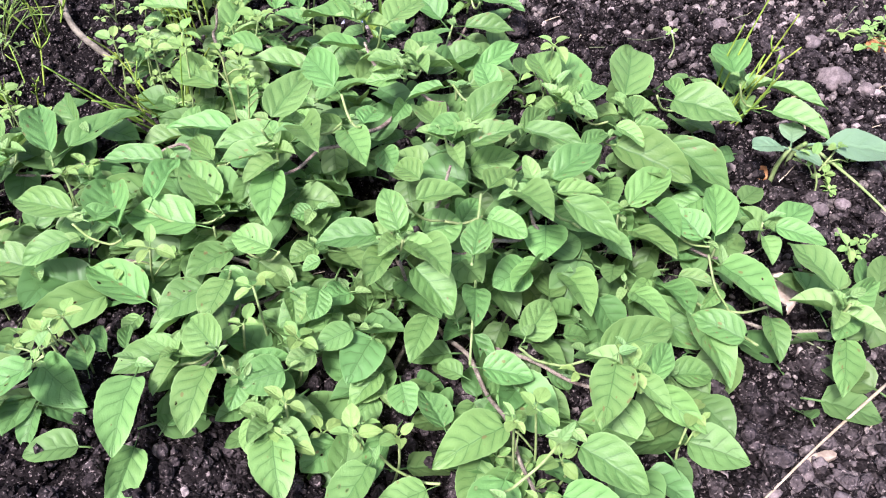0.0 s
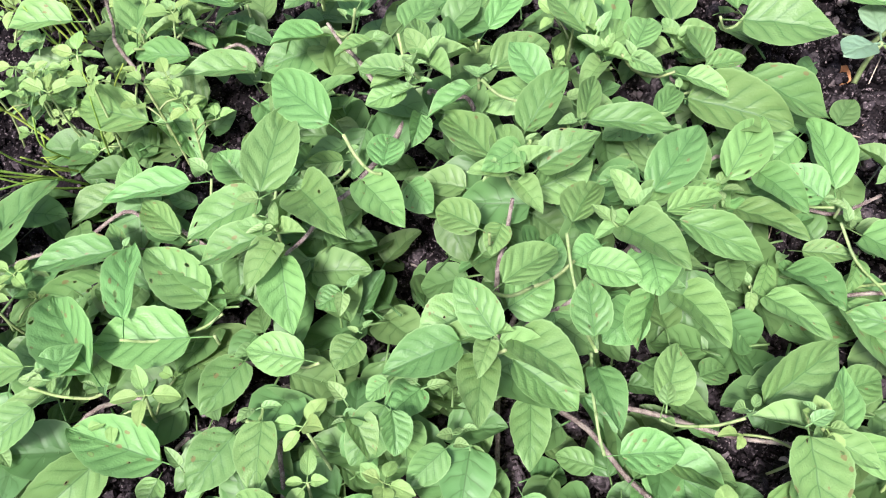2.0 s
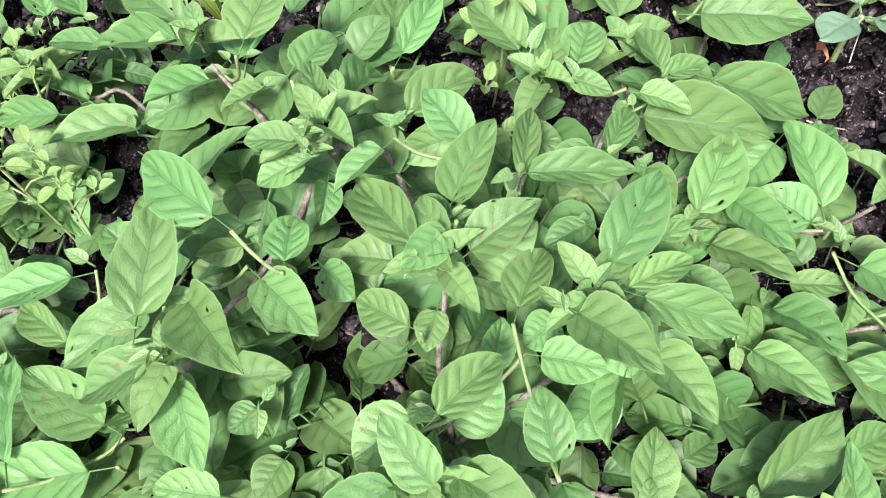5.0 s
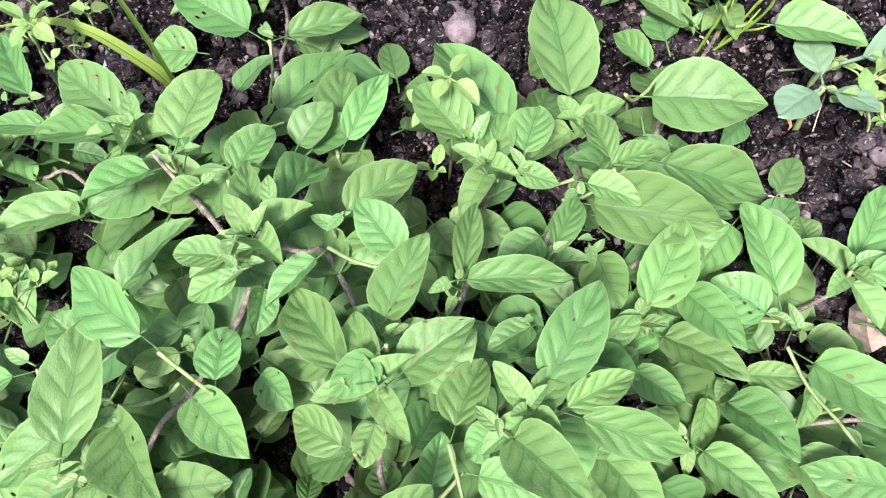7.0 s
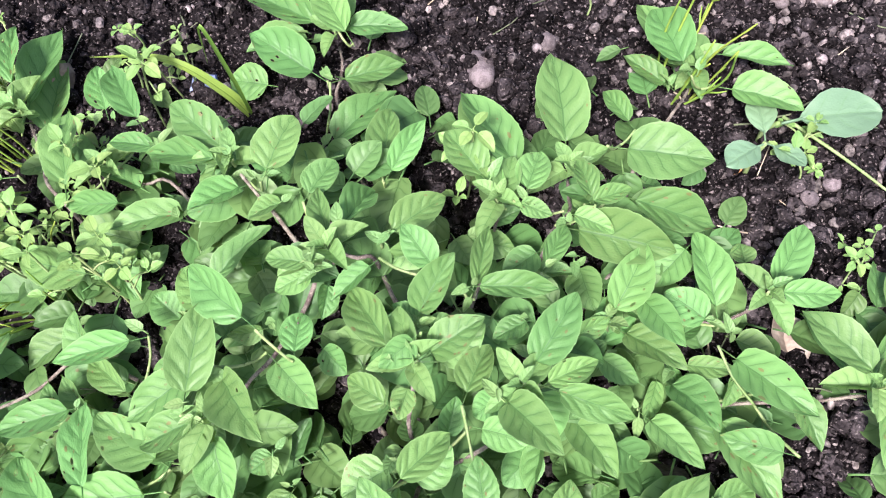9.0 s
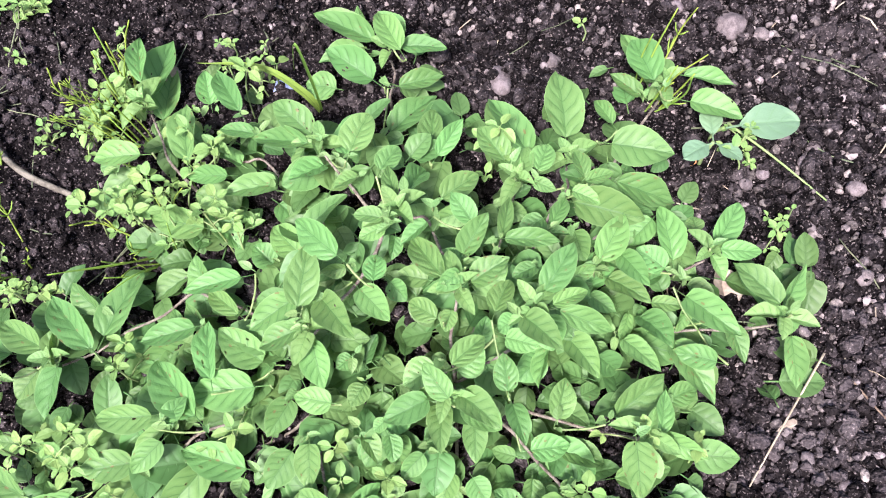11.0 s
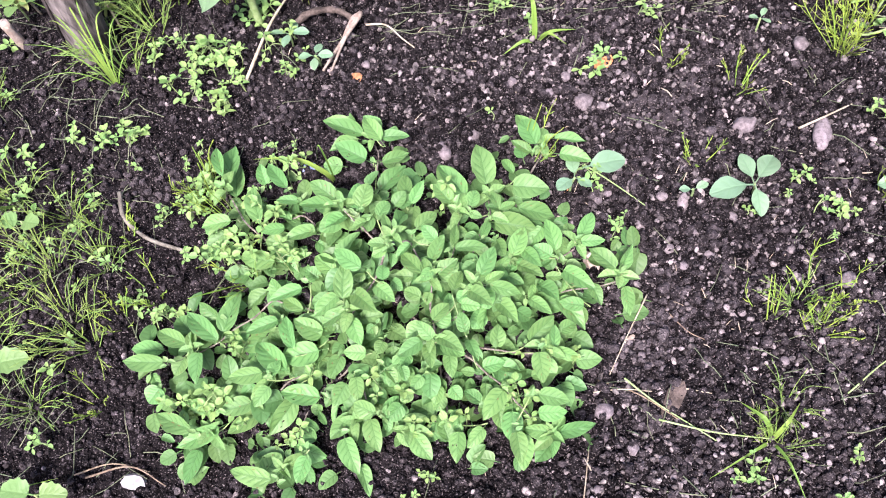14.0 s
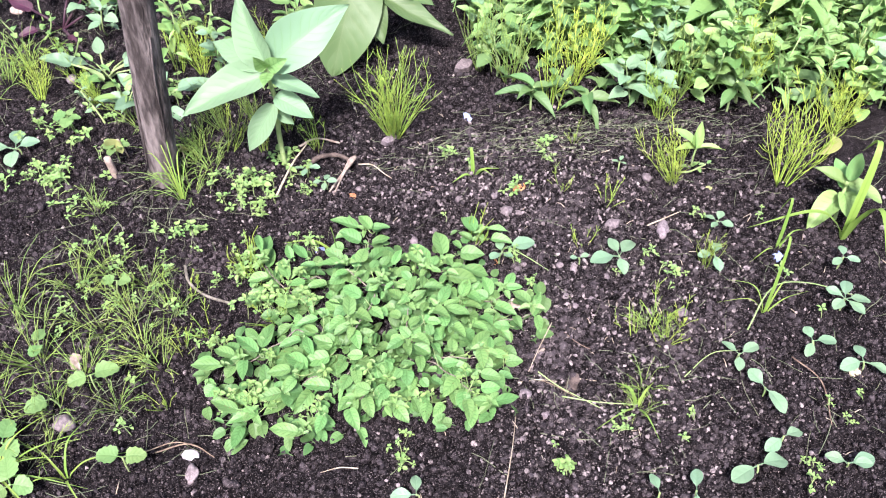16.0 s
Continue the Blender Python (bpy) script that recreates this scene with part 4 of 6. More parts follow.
SCALLOPED = [(-0.401, 0.036, 2, 0.032), (-0.444, 0.021, 1, 0.030), (-0.359, -0.079, 2, 0.030), (-0.495, -0.03, 3, 0.034), (-0.485, -0.085, 3, 0.032), (-0.470, 0.10, 2, 0.024), (-0.375, 0.165, 2, 0.020), (-0.460, 0.505, 4, 0.024), (-0.385, 0.420, 3, 0.022), (-0.30, 0.54, 4, 0.020), (-0.44, 0.60, 4, 0.022)]
plant_seedlings()


def horsetail(seed, height, shoots, spread, material, branchy, name="horsetail"):
    """A tuft of jointed shoots, each with whorls of needle-like side shoots."""
    spin = random.Random(seed)
    ob = thing(name, "bright yellow-green horsetail tuft with needle-thin jointed shoots", "horsetail", group="horsetails")
    whorls = bmesh.new()
    for _ in range(shoots):
        h = height * spin.uniform(0.55, 1.1)
        out = spin.uniform(0, math.tau)
        tilt = spread * spin.uniform(0.1, 1.0)
        foot = Vector((0.006 * math.cos(out), 0.006 * math.sin(out), -0.004))
        sway = Vector((spin.gauss(0, 0.06), spin.gauss(0, 0.06), 0.05 + 0.13 * min(tilt, 1.0))) * h
        top = foot + Vector((math.cos(out) * tilt, math.sin(out) * tilt, 1.0)).normalized() * h
        top.z *= 1 - 0.25 * min(tilt, 1.0)
        line = spline([foot, foot.lerp(top, 0.5) + sway, top], 6)
        bm = bmesh.new()
        n = len(line)
        tube(bm, line, [(0.00066 if i % 2 else 0.00048) * (1 - 0.45 * i / n) for i in range(n)], 5)
        for i in range(3, n - 1):
            if spin.random() > branchy:
                continue
            way = (line[i + 1] - line[i]).normalized()
            for k in range(spin.randint(1, 3)):
                a = spin.uniform(0, math.tau)
                aside = way.orthogonal().normalized()
                aside.rotate(Euler((0, 0, a)))
                long = h * spin.uniform(0.12, 0.30) * (1.2 - i / n)
                end = line[i] + (way * 0.85 + aside * 0.5).normalized() * long
                tube(whorls, [line[i], line[i].lerp(end, 0.5) + aside * long * 0.07, end], [0.00042, 0.00038, 0.00022], 4)
        part("shoot", bm, material, ob)
    part("side_growth", whorls, material, ob, "needle-thin side shoots in whorls")["kind"] = "stuff"
    return ob


def plant_horsetails():
    spin = random.Random(41)
    kinds = {
        "tall": horsetail(1, 0.150, 22, 0.42, HORSE_DARK, 0.22), "slim": horsetail(2, 0.105, 10, 0.28, HORSE, 0.42),
        "low": horsetail(3, 0.062, 6, 0.75, HORSE, 0.4), "sprawl": horsetail(4, 0.095, 16, 1.5, HORSE_DARK, 0.25),
        "bare": horsetail(5, 0.066, 8, 0.30, HORSE, 0.04), "dense": horsetail(8, 0.160, 66, 0.62, HORSE, 0.24), "bright": horsetail(7, 0.155, 18, 0.30, HORSE_FRESH, 0.70), "mop": horsetail(6, 0.120, 24, 1.6, HORSE_DARK, 0.15),
    }
    used = set()
    for kind, x, y, turn, size, lean_x, lean_y in HORSETAILS:
        m = pose(x, y, ground_at(x, y), lean_y, lean_x, turn)
        if kind not in used:
            used.add(kind)
            kinds[kind].matrix_basis = m
            kinds[kind].scale = (size,) * 3
        else:
            ob = copy_thing(kinds[kind], m)
            ob.scale = (size,) * 3


# on the near side
HORSETAILS = [
    ("bare", 0.104, 0.158, 0, 1.15, 12, 0), ("bare", -0.19, 0.15, 220, 1.0, 10, 6), ("bare", -0.182, 0.084, 40, 1.0, -34, 6), ("bare", -0.172, 0.094, 150, 0.9, -14, 0),
]
# to the left
HORSETAILS += [
    ("mop", -0.476, 0.089, 0, 1.0, 0, 0), ("sprawl", -0.358, 0.133, 40, 0.9, 0, 0), ("sprawl", -0.322, 0.053, 90, 0.85, 0, 0), ("sprawl", -0.388, 0.209, 170, 0.9, 0, 0),
    ("sprawl", -0.376, 0.008, 250, 0.7, 0, 0), ("low", -0.264, 0.091, 30, 1.0, 0, 0), ("mop", -0.509, 0.17, 120, 0.95, 0, 0), ("sprawl", -0.307, 0.124, 20, 0.7, 0, 0),
    ("mop", -0.42, 0.06, 200, 0.7, 0, 0), ("sprawl", -0.455, -0.04, 300, 0.7, 0, 0), ("bare", -0.205, 0.185, 140, 1.2, -8, 0), ("slim", -0.209, 0.165, 70, 0.62, -14, 0),
    ("low", -0.296, 0.07, 220, 0.9, 0, 0),
]
HORSETAILS += [
    ("sprawl", -0.345, 0.08, 10, 0.8, 0, 0), ("sprawl", -0.4, 0.12, 200, 0.85, 0, 0), ("sprawl", -0.43, 0.19, 320, 0.8, 0, 0), ("sprawl", -0.34, 0.18, 260, 0.7, 0, 0),
    ("mop", -0.52, 0.05, 50, 0.9, 0, 0), ("sprawl", -0.45, 0.02, 110, 0.75, 0, 0), ("low", -0.29, 0.15, 110, 1.1, 0, 0), ("low", -0.32, 0.0, 50, 0.9, 0, 0),
    ("sprawl", -0.28, 0.33, 60, 0.9, 0, 0), ("sprawl", -0.41, 0.31, 0, 0.6, 0, 0),
]
# to the right
HORSETAILS += [
    ("bright", 0.413, 0.212, 10, 0.80, -20, 0), ("bright", 0.571, 0.179, 60, 1.15, 3, 0), ("low", 0.296, -0.054, 120, 1.0, 0, 0), ("sprawl", 0.232, -0.141, 10, 0.5, 0, 0),
    ("low", 0.307, 0.192, 200, 1.0, 0, 0), ("low", 0.246, 0.119, 300, 0.8, 0, 0), ("slim", 0.399, 0.055, 200, 0.75, 5, 0), ("low", 0.25, 0.235, 60, 0.8, 0, 0),
    ("bare", 0.262, -0.035, 90, 0.8, 30, 0), ("low", 0.3, 0.33, 0, 0.7, 0, 0), ("bright", 0.45, 0.36, 200, 0.8, 6, 0), ("bright", 0.7, 0.27, 20, 0.8, -6, 0),
    ("tall", 0.76, 0.35, 190, 1.0, 0, 0),
]
HORSETAILS += [
    ("low", 0.33, -0.03, 0, 0.8, 0, 0), ("sprawl", 0.285, -0.030, 70, 0.55, 0, 0), ("low", 0.303, -0.020, 40, 1.1, 0, 0), ("sprawl", 0.250, -0.112, 120, 0.55, 0, 0), ("slim", 0.300, -0.050, 10, 0.55, -14, 0),
]
# at the back
HORSETAILS += [
    ("dense", 0.03, 0.396, 0, 1.0, 4, 0), ("slim", 0.292, 0.418, 80, 1.5, 2, 0), ("tall", 0.199, 0.542, 130, 1.0, 0, 0), ("tall", -0.231, 0.462, 200, 0.75, 10, 0),
    ("slim", -0.474, 0.652, 20, 0.8, -12, 0), ("sprawl", -0.299, 0.368, 140, 0.75, 0, 0), ("mop", -0.554, 0.703, 70, 0.9, 0, 0), ("tall", -0.18, 0.475, 20, 0.6, -8, 0),
    ("slim", -0.3, 0.64, 20, 0.9, 6, 0), ("tall", 0.33, 0.56, 50, 0.8, 0, 0), ("sprawl", -0.26, 0.43, 110, 0.8, 0, 0), ("tall", -0.27, 0.4, 310, 0.55, 0, 0),
    ("slim", -0.17, 0.4, 110, 0.7, 0, 0),
]
HORSETAILS += [
    ("slim", -0.13, 0.44, 210, 0.7, 0, 0), ("bright", -0.42, 0.56, 10, 0.55, -20, 0), ("bright", -0.52, 0.6, 80, 0.6, 20, 0), ("sprawl", -0.36, 0.5, 60, 0.8, 0, 0),
    ("sprawl", -0.25, 0.38, 60, 0.9, 0, 0), ("slim", -0.22, 0.41, 0, 0.9, 18, 0), ("slim", -0.09, 0.385, 60, 0.8, -10, 0), ("bright", -0.26, 0.62, 90, 0.7, 5, 0),
    ("sprawl", -0.58, 0.66, 0, 1.0, 0, 0), ("mop", -0.6, 0.6, 0, 0.7, 0, 0), ("bright", -0.15, 0.6, 50, 0.75, -8, 0), ("bright", 0.34, 0.47, 10, 1.1, 4, 0),
    ("tall", 0.5, 0.41, 70, 1.1, -4, 0),
]
HORSETAILS += [
    ("bright", 0.61, 0.38, 130, 1.1, 4, 0), ("tall", 0.24, 0.5, 250, 1.1, 0, 0),
]
plant_horsetails()


def blade_into(bm, line, width, up=Vector((0, 0, 1)), fold=0.25):
    """A grass blade along a curve, with a keel."""
    uv = bm.loops.layers.uv.verify()
    n = len(line) - 1
    rows = []
    for i, p in enumerate(line):
        v = i / n
        ahead = (line[min(i + 1, n)] - line[max(i - 1, 0)]).normalized()
        side = ahead.cross(up)
        side = side.normalized() if side.length > 1e-3 else ahead.orthogonal().normalized()
        face = side.cross(ahead)
        half = 0.5 * width * min(1.0, 0.55 + 2.2 * v) * (1 - v ** 2.2) + 0.0001
        rows.append([bm.verts.new(p - side * half + face * half * fold), bm.verts.new(p), bm.verts.new(p + side * half + face * half * fold)])
    for i, (a, b) in enumerate(zip(rows, rows[1:])):
        for k in range(2):
            face = bm.faces.new((a[k], a[k + 1], b[k + 1], b[k]))
            for loop, c in zip(face.loops, ((k / 2, i / n), ((k + 1) / 2, i / n), ((k + 1) / 2, (i + 1) / n), (k / 2, (i + 1) / n))):
                loop[uv].uv = c
    return bm


def grass(at, blades, label, material=None, name="grass_tuft"):
    """blades: heading in degrees, length, height of the bow, width."""
    x, y = at
    z = ground_at(x, y)
    ob = thing(name, label, "grass", (x, y, z), "grass tufts")
    for heading, long, bow, width in blades:
        a = radians(heading)
        way = Vector((math.cos(a), math.sin(a), 0))
        foot = Vector((x, y, z - 0.003)) + way * 0.002
        mid = foot + way * long * 0.42 + Vector((0, 0, bow))
        end = foot + way * long + Vector((0, 0, bow * 0.55))
        part("blade", blade_into(bmesh.new(), spline([foot, foot + way * long * 0.12 + Vector((0, 0, bow * 0.55)), mid, end], 6), width), material or BLADE, ob)
    return ob


grass((0.440, -0.036), [(72, 0.05, 0.125, 0.0042), (125, 0.06, 0.04, 0.0022), (35, 0.05, 0.045, 0.0022), (160, 0.06, 0.03, 0.002), (15, 0.07, 0.02, 0.002)], "yellow-green grass seedling with long blades")
grass((0.600, 0.060), [(262, 0.10, 0.10, 0.012), (172, 0.14, 0.06, 0.010), (60, 0.10, 0.14, 0.011)], "young broad-bladed grass bending over the soil")
grass((0.130, 0.285), [(95, 0.03, 0.045, 0.006), (5, 0.04, 0.012, 0.006), (200, 0.035, 0.012, 0.006), (330, 0.03, 0.02, 0.005)], "small green grass seedling on the soil")
grass((-0.083, 0.166), [(158, 0.078, 0.032, 0.0055), (150, 0.012, 0.062, 0.0022)], "pale grass blade bowing beside the marjoram")
grass((0.232, -0.135), [(120, 0.035, 0.025, 0.006), (40, 0.035, 0.02, 0.004), (200, 0.06, 0.012, 0.0025), (280, 0.05, 0.015, 0.003)], "small grass tuft with trailing blades")
grass((-0.505, -0.060), [(20, 0.11, 0.03, 0.0032), (50, 0.09, 0.04, 0.0034), (340, 0.11, 0.025, 0.003), (310, 0.10, 0.03, 0.0034), (5, 0.08, 0.03, 0.0026), (70, 0.07, 0.03, 0.0028)], "sprawling green grass tuft")
grass((-0.430, -0.075), [(10, 0.08, 0.03, 0.0028), (70, 0.07, 0.04, 0.003), (300, 0.07, 0.03, 0.003), (200, 0.06, 0.03, 0.0026), (130, 0.06, 0.03, 0.0026)], "sprawling green grass tuft")


# ---- taller plants at the back of the bed ----
def big_leaf(parent, base, tip, width, up, material, seed, outline=LANCE, droop=0.2, fold=0.2, label="", stalk=0.12):
    bm = leaf_into(bmesh.new(), outline, random.Random(seed), rows=16, cols=8, droop=droop, fold=fold, quilt=0.006, teeth=0.004, stalk=stalk, stalk_r=0.02)
    ob = new("leaf", finish("leaf", bm, material))
    attach(ob, parent)
    ob.matrix_basis = leaf_pose(base, tip, width, up)
    if label:
        ob["label"] = label
    return ob


def pale_plant():
    x, y = -0.141, 0.364
    ob = thing("broadleaf_weed", "upright weed with large pale grey-green leaves", "weed", (x, y, ground_at(x, y)))
    line = spline([(x, y, -0.01), (x - 0.001, y, 0.06), (x + 0.004, y - 0.001, 0.11), (x, y, 0.150), (x - 0.001, y, 0.180)], 5)
    part("stem", tube(bmesh.new(), line, [0.0042 - 0.0018 * i / len(line) for i in range(len(line))], 9), GREEN_STEM, ob)
    for k, (base, tip, width, up) in enumerate((
        ((-0.143, 0.360, 0.168), (-0.262, 0.330, 0.150), 0.056, (0.05, -0.55, 1)), ((-0.144, 0.370, 0.172), (-0.208, 0.398, 0.207), 0.040, (-0.1, -0.7, 0.8)),
        ((-0.142, 0.372, 0.176), (-0.170, 0.392, 0.263), 0.046, (-0.35, -0.9, 0.3)), ((-0.138, 0.370, 0.172), (-0.040, 0.376, 0.256), 0.066, (-0.35, -0.75, 0.6)),
        ((-0.138, 0.360, 0.158), (-0.076, 0.340, 0.140), 0.026, (0.1, -0.5, 1)), ((-0.138, 0.358, 0.130), (-0.090, 0.330, 0.112), 0.032, (0, -0.6, 1)),
        ((-0.140, 0.358, 0.118), (-0.190, 0.330, 0.058), 0.034, (-0.2, -0.9, 0.6)), ((-0.142, 0.360, 0.178), (-0.154, 0.340, 0.205), 0.020, (-0.2, -0.8, 0.5)),
        ((-0.140, 0.360, 0.178), (-0.122, 0.338, 0.200), 0.022, (0.2, -0.8, 0.6)), ((-0.142, 0.358, 0.170), (-0.146, 0.325, 0.176), 0.018, (0, -0.6, 0.9)),
        ((-0.140, 0.372, 0.165), (-0.105, 0.400, 0.190), 0.036, (0.1, -0.6, 0.9)), ((-0.138, 0.360, 0.098), (-0.118, 0.345, 0.090), 0.016, (0, -0.6, 1)),
    )):
        big_leaf(ob, base, tip, width, up, TENDER if k in (7, 8, 9) else PALE_LEAF, 300 + k, droop=0.26, fold=0.20)


pale_plant()


def broad_plant():
    x, y = 0.040, 0.660
    ob = thing("dock_plant", "broad-leaved dock with a drooping insect-bitten leaf", "weed", (x, y, ground_at(x, y)))
    for k, (base, tip, width, up, outline, droop) in enumerate((
        ((0.016, 0.650, 0.150), (-0.048, 0.535, 0.028), 0.110, (0.0, -0.9, 0.6), ROUND, 0.25), ((0.035, 0.640, 0.110), (0.155, 0.580, 0.035), 0.040, (0.1, -0.5, 1), LANCE, -0.25),
        ((0.030, 0.640, 0.105), (0.040, 0.565, 0.062), 0.042, (0, -0.6, 1), OVATE, 0.2), ((0.045, 0.655, 0.130), (0.140, 0.610, 0.095), 0.040, (0, -0.5, 1), LANCE, 0.2),
        ((0.030, 0.670, 0.130), (-0.055, 0.650, 0.150), 0.060, (0, -0.5, 1), OVATE, 0.2), ((0.050, 0.680, 0.140), (0.120, 0.700, 0.160), 0.060, (0, -0.5, 1), OVATE, 0.2),
        ((0.030, 0.690, 0.140), (-0.020, 0.760, 0.190), 0.070, (0, -0.7, 1), OVATE, 0.2), ((0.060, 0.690, 0.120), (0.160, 0.760, 0.150), 0.060, (0, -0.6, 1), OVATE, 0.2),
    )):
        part("stalk", tube(bmesh.new(), spline([(x, y, -0.004), (x + 0.3 * (base[0] - x), y + 0.3 * (base[1] - y), base[2] * 0.6), base], 5), 0.0026, 7), GREEN_STEM, ob)
        big_leaf(ob, base, tip, width, up, BROAD, 320 + k, outline, droop, 0.12)


broad_plant()

DULL_WEED_LEAF = [leaf_mesh("leaf", (OVATE, ROUND)[k % 2], 450 + k, DULL_LEAF, rows=9, cols=6, stalk=0.3, teeth=0.0, droop=0.2) for k in range(4)]
PALE_WEED_LEAF = [leaf_mesh("leaf", (OVATE, LANCE)[k % 2], 440 + k, PALE_LEAF, rows=9, cols=6, stalk=0.3, teeth=0.0, droop=0.3) for k in range(4)]
WEED_LEAF = [leaf_mesh("leaf", (OVATE, LANCE, ROUND)[k % 3], 400 + k, BUSH_LEAF, rows=9, cols=6, stalk=0.3, teeth=0.0, droop=0.16) for k in range(6)]


def leafy_weed(at, spin, stems, height, size, label, name="leafy_weed", group="leafy weeds at the back", leaves=None, slim=0.55, sub=1.0):
    """A clump of upright stems with opposite pairs of leaves."""
    x, y = at
    z = ground_at(x, y)
    ob = thing(name, label, "weed", (x, y, z), group)
    for _ in range(stems):
        h = height * spin.uniform(0.65, 1.1)
        out, far = spin.uniform(0, math.tau), spin.uniform(0.0, 0.05)
        foot = Vector((x + 0.012 * math.cos(out), y + 0.012 * math.sin(out), z - 0.005))
        top = foot + Vector((math.cos(out) * far, math.sin(out) * far, h))
        line = spline([foot, foot.lerp(top, 0.5) + Vector((spin.gauss(0, 0.006), spin.gauss(0, 0.006), 0)), top], 5)
        part("stem", tube(bmesh.new(), line, [0.0018 - 0.0009 * i / len(line) for i in range(len(line))], 6), GREEN_STEM, ob)
        pairs = max(3, int(h / 0.019))
        turn = spin.uniform(0, 3)
        for k in range(pairs):
            f = 0.25 + 0.75 * (k + 1) / pairs
            node = foot.lerp(top, f)
            long = size * spin.uniform(0.7, 1.15) * (1.0 if f < 0.95 else 0.7)
            for s in range(2):
                m = aim(node, turn + k * 1.57 + s * math.pi + spin.uniform(-0.3, 0.3), spin.uniform(-0.05, 0.75), long, long * slim * spin.uniform(0.85, 1.2), spin.uniform(-0.4, 0.4))
                m.translation += m.to_3x3() @ Vector((0, 0.3, 0))
                piece("leaf", spin.choice(leaves or WEED_LEAF), m, ob)
    return ob


def back_row():
    spin = random.Random(51)
    for x, y, stems, height in WEEDS:
        size = spin.uniform(0.022, 0.038) if height > 0.06 else 0.016
        kind = spin.random()
        leaves, slim = (DULL_WEED_LEAF, 0.6) if 0.1 < x < 0.37 and kind > 0.3 else (PALE_WEED_LEAF, 0.62) if kind < 0.3 else (WEED_LEAF, spin.choice((0.38, 0.55, 0.7)))
        label = "pale grey-green leafy weed in a dense stand" if leaves is PALE_WEED_LEAF else "dull green leafy weed at the edge of a stand" if leaves is DULL_WEED_LEAF else "fresh green leafy weed with oval leaves in a dense stand"
        leafy_weed((x, y), spin, stems, height * spin.uniform(0.8, 1.15), size, label, leaves=leaves, slim=slim)


# to the right
WEEDS = [
    (0.67, 0.33, 3, 0.13), (0.74, 0.3, 3, 0.12), (0.82, 0.32, 4, 0.15), (0.42, 0.25, 1, 0.05), (0.9, 0.34, 4, 0.14),
]
# at the back
WEEDS += [
    (0.225, 0.5, 2, 0.1), (0.27, 0.56, 3, 0.13), (0.345, 0.44, 2, 0.07), (0.33, 0.52, 3, 0.13), (0.4, 0.5, 4, 0.15), (0.43, 0.4, 3, 0.1), (0.47, 0.45, 4, 0.16),
    (0.52, 0.4, 4, 0.14), (0.545, 0.49, 4, 0.17), (0.6, 0.37, 4, 0.15), (0.625, 0.45, 4, 0.17), (0.69, 0.41, 4, 0.16), (0.76, 0.38, 4, 0.16), (0.84, 0.42, 4, 0.16),
    (0.32, 0.64, 4, 0.16), (0.42, 0.6, 4, 0.17), (0.52, 0.58, 4, 0.17), (0.62, 0.55, 4, 0.17), (0.73, 0.52, 4, 0.17), (0.85, 0.53, 4, 0.16), (0.2, 0.66, 3, 0.13),
    (0.95, 0.45, 4, 0.15), (-0.19, 0.56, 3, 0.12),
]
WEEDS += [
    (-0.09, 0.64, 3, 0.15), (-0.27, 0.7, 3, 0.12), (-0.4, 0.5, 2, 0.06), (-0.385, 0.56, 2, 0.07), (-0.5, 0.69, 2, 0.06), (-0.43, 0.78, 3, 0.08), (0.3, 0.43, 1, 0.06),
    (-0.31, 0.66, 2, 0.09), (-0.24, 0.6, 3, 0.1), (-0.55, 0.76, 2, 0.06), (-0.62, 0.65, 2, 0.05), (-0.15, 0.54, 2, 0.08), (-0.46, 0.86, 3, 0.08), (-0.36, 0.8, 3, 0.1),
]
back_row()


def lance_weed(at, spin, count, long, material, height, label):
    """A weed with long pointed leaves that droop to the soil around a short stem."""
    x, y = at
    z = ground_at(x, y)
    ob = thing("lance_leaved_weed", label, "weed", (x, y, z), "lance-leaved weeds")
    part("stem", tube(bmesh.new(), spline([(x, y, z - 0.004), (x, y + 0.002, z + height * 0.5), (x + 0.002, y, z + height)], 5), 0.0018, 7), GREEN_STEM, ob)
    turn = spin.uniform(0, 6)
    for k in range(count):
        f = 0.45 + 0.55 * (k + 1) / count
        node = Vector((x, y, z + height * f))
        size = long * spin.uniform(0.75, 1.1)
        bm = leaf_into(bmesh.new(), LANCE, random.Random(700 + k + int(1000 * x)), rows=14, cols=6, teeth=0.0, droop=0.55, fold=0.2, stalk=0.16, stalk_r=0.02)
        leaf = new("leaf", finish("leaf", bm, material))
        attach(leaf, ob)
        leaf.matrix_basis = aim(node, turn + k * 2.4, spin.uniform(-0.15, 0.45), size, size * spin.uniform(0.32, 0.46), spin.uniform(-0.3, 0.3))
    return ob


def lance_row():
    spin = random.Random(91)
    for x, y, count, long, height in ((0.255, 0.420, 7, 0.055, 0.045), (0.335, 0.390, 7, 0.050, 0.040), (0.430, 0.405, 8, 0.040, 0.060), (0.560, 0.350, 7, 0.055, 0.060), (0.690, 0.330, 7, 0.050, 0.060)):
        lance_weed((x, y), spin, count, long, DULL_LEAF, height, "dull green weed with long drooping pointed leaves")
    for x, y, count, long, height in ((0.560, 0.470, 12, 0.070, 0.150), (0.700, 0.460, 12, 0.075, 0.155), (0.450, 0.520, 11, 0.065, 0.140), (0.830, 0.420, 11, 0.070, 0.140), (0.330, 0.560, 10, 0.065, 0.130)):
        lance_weed((x, y), spin, count, long, BUSH_LEAF, height, "tall fresh green weed with large pointed leaves")


lance_row()


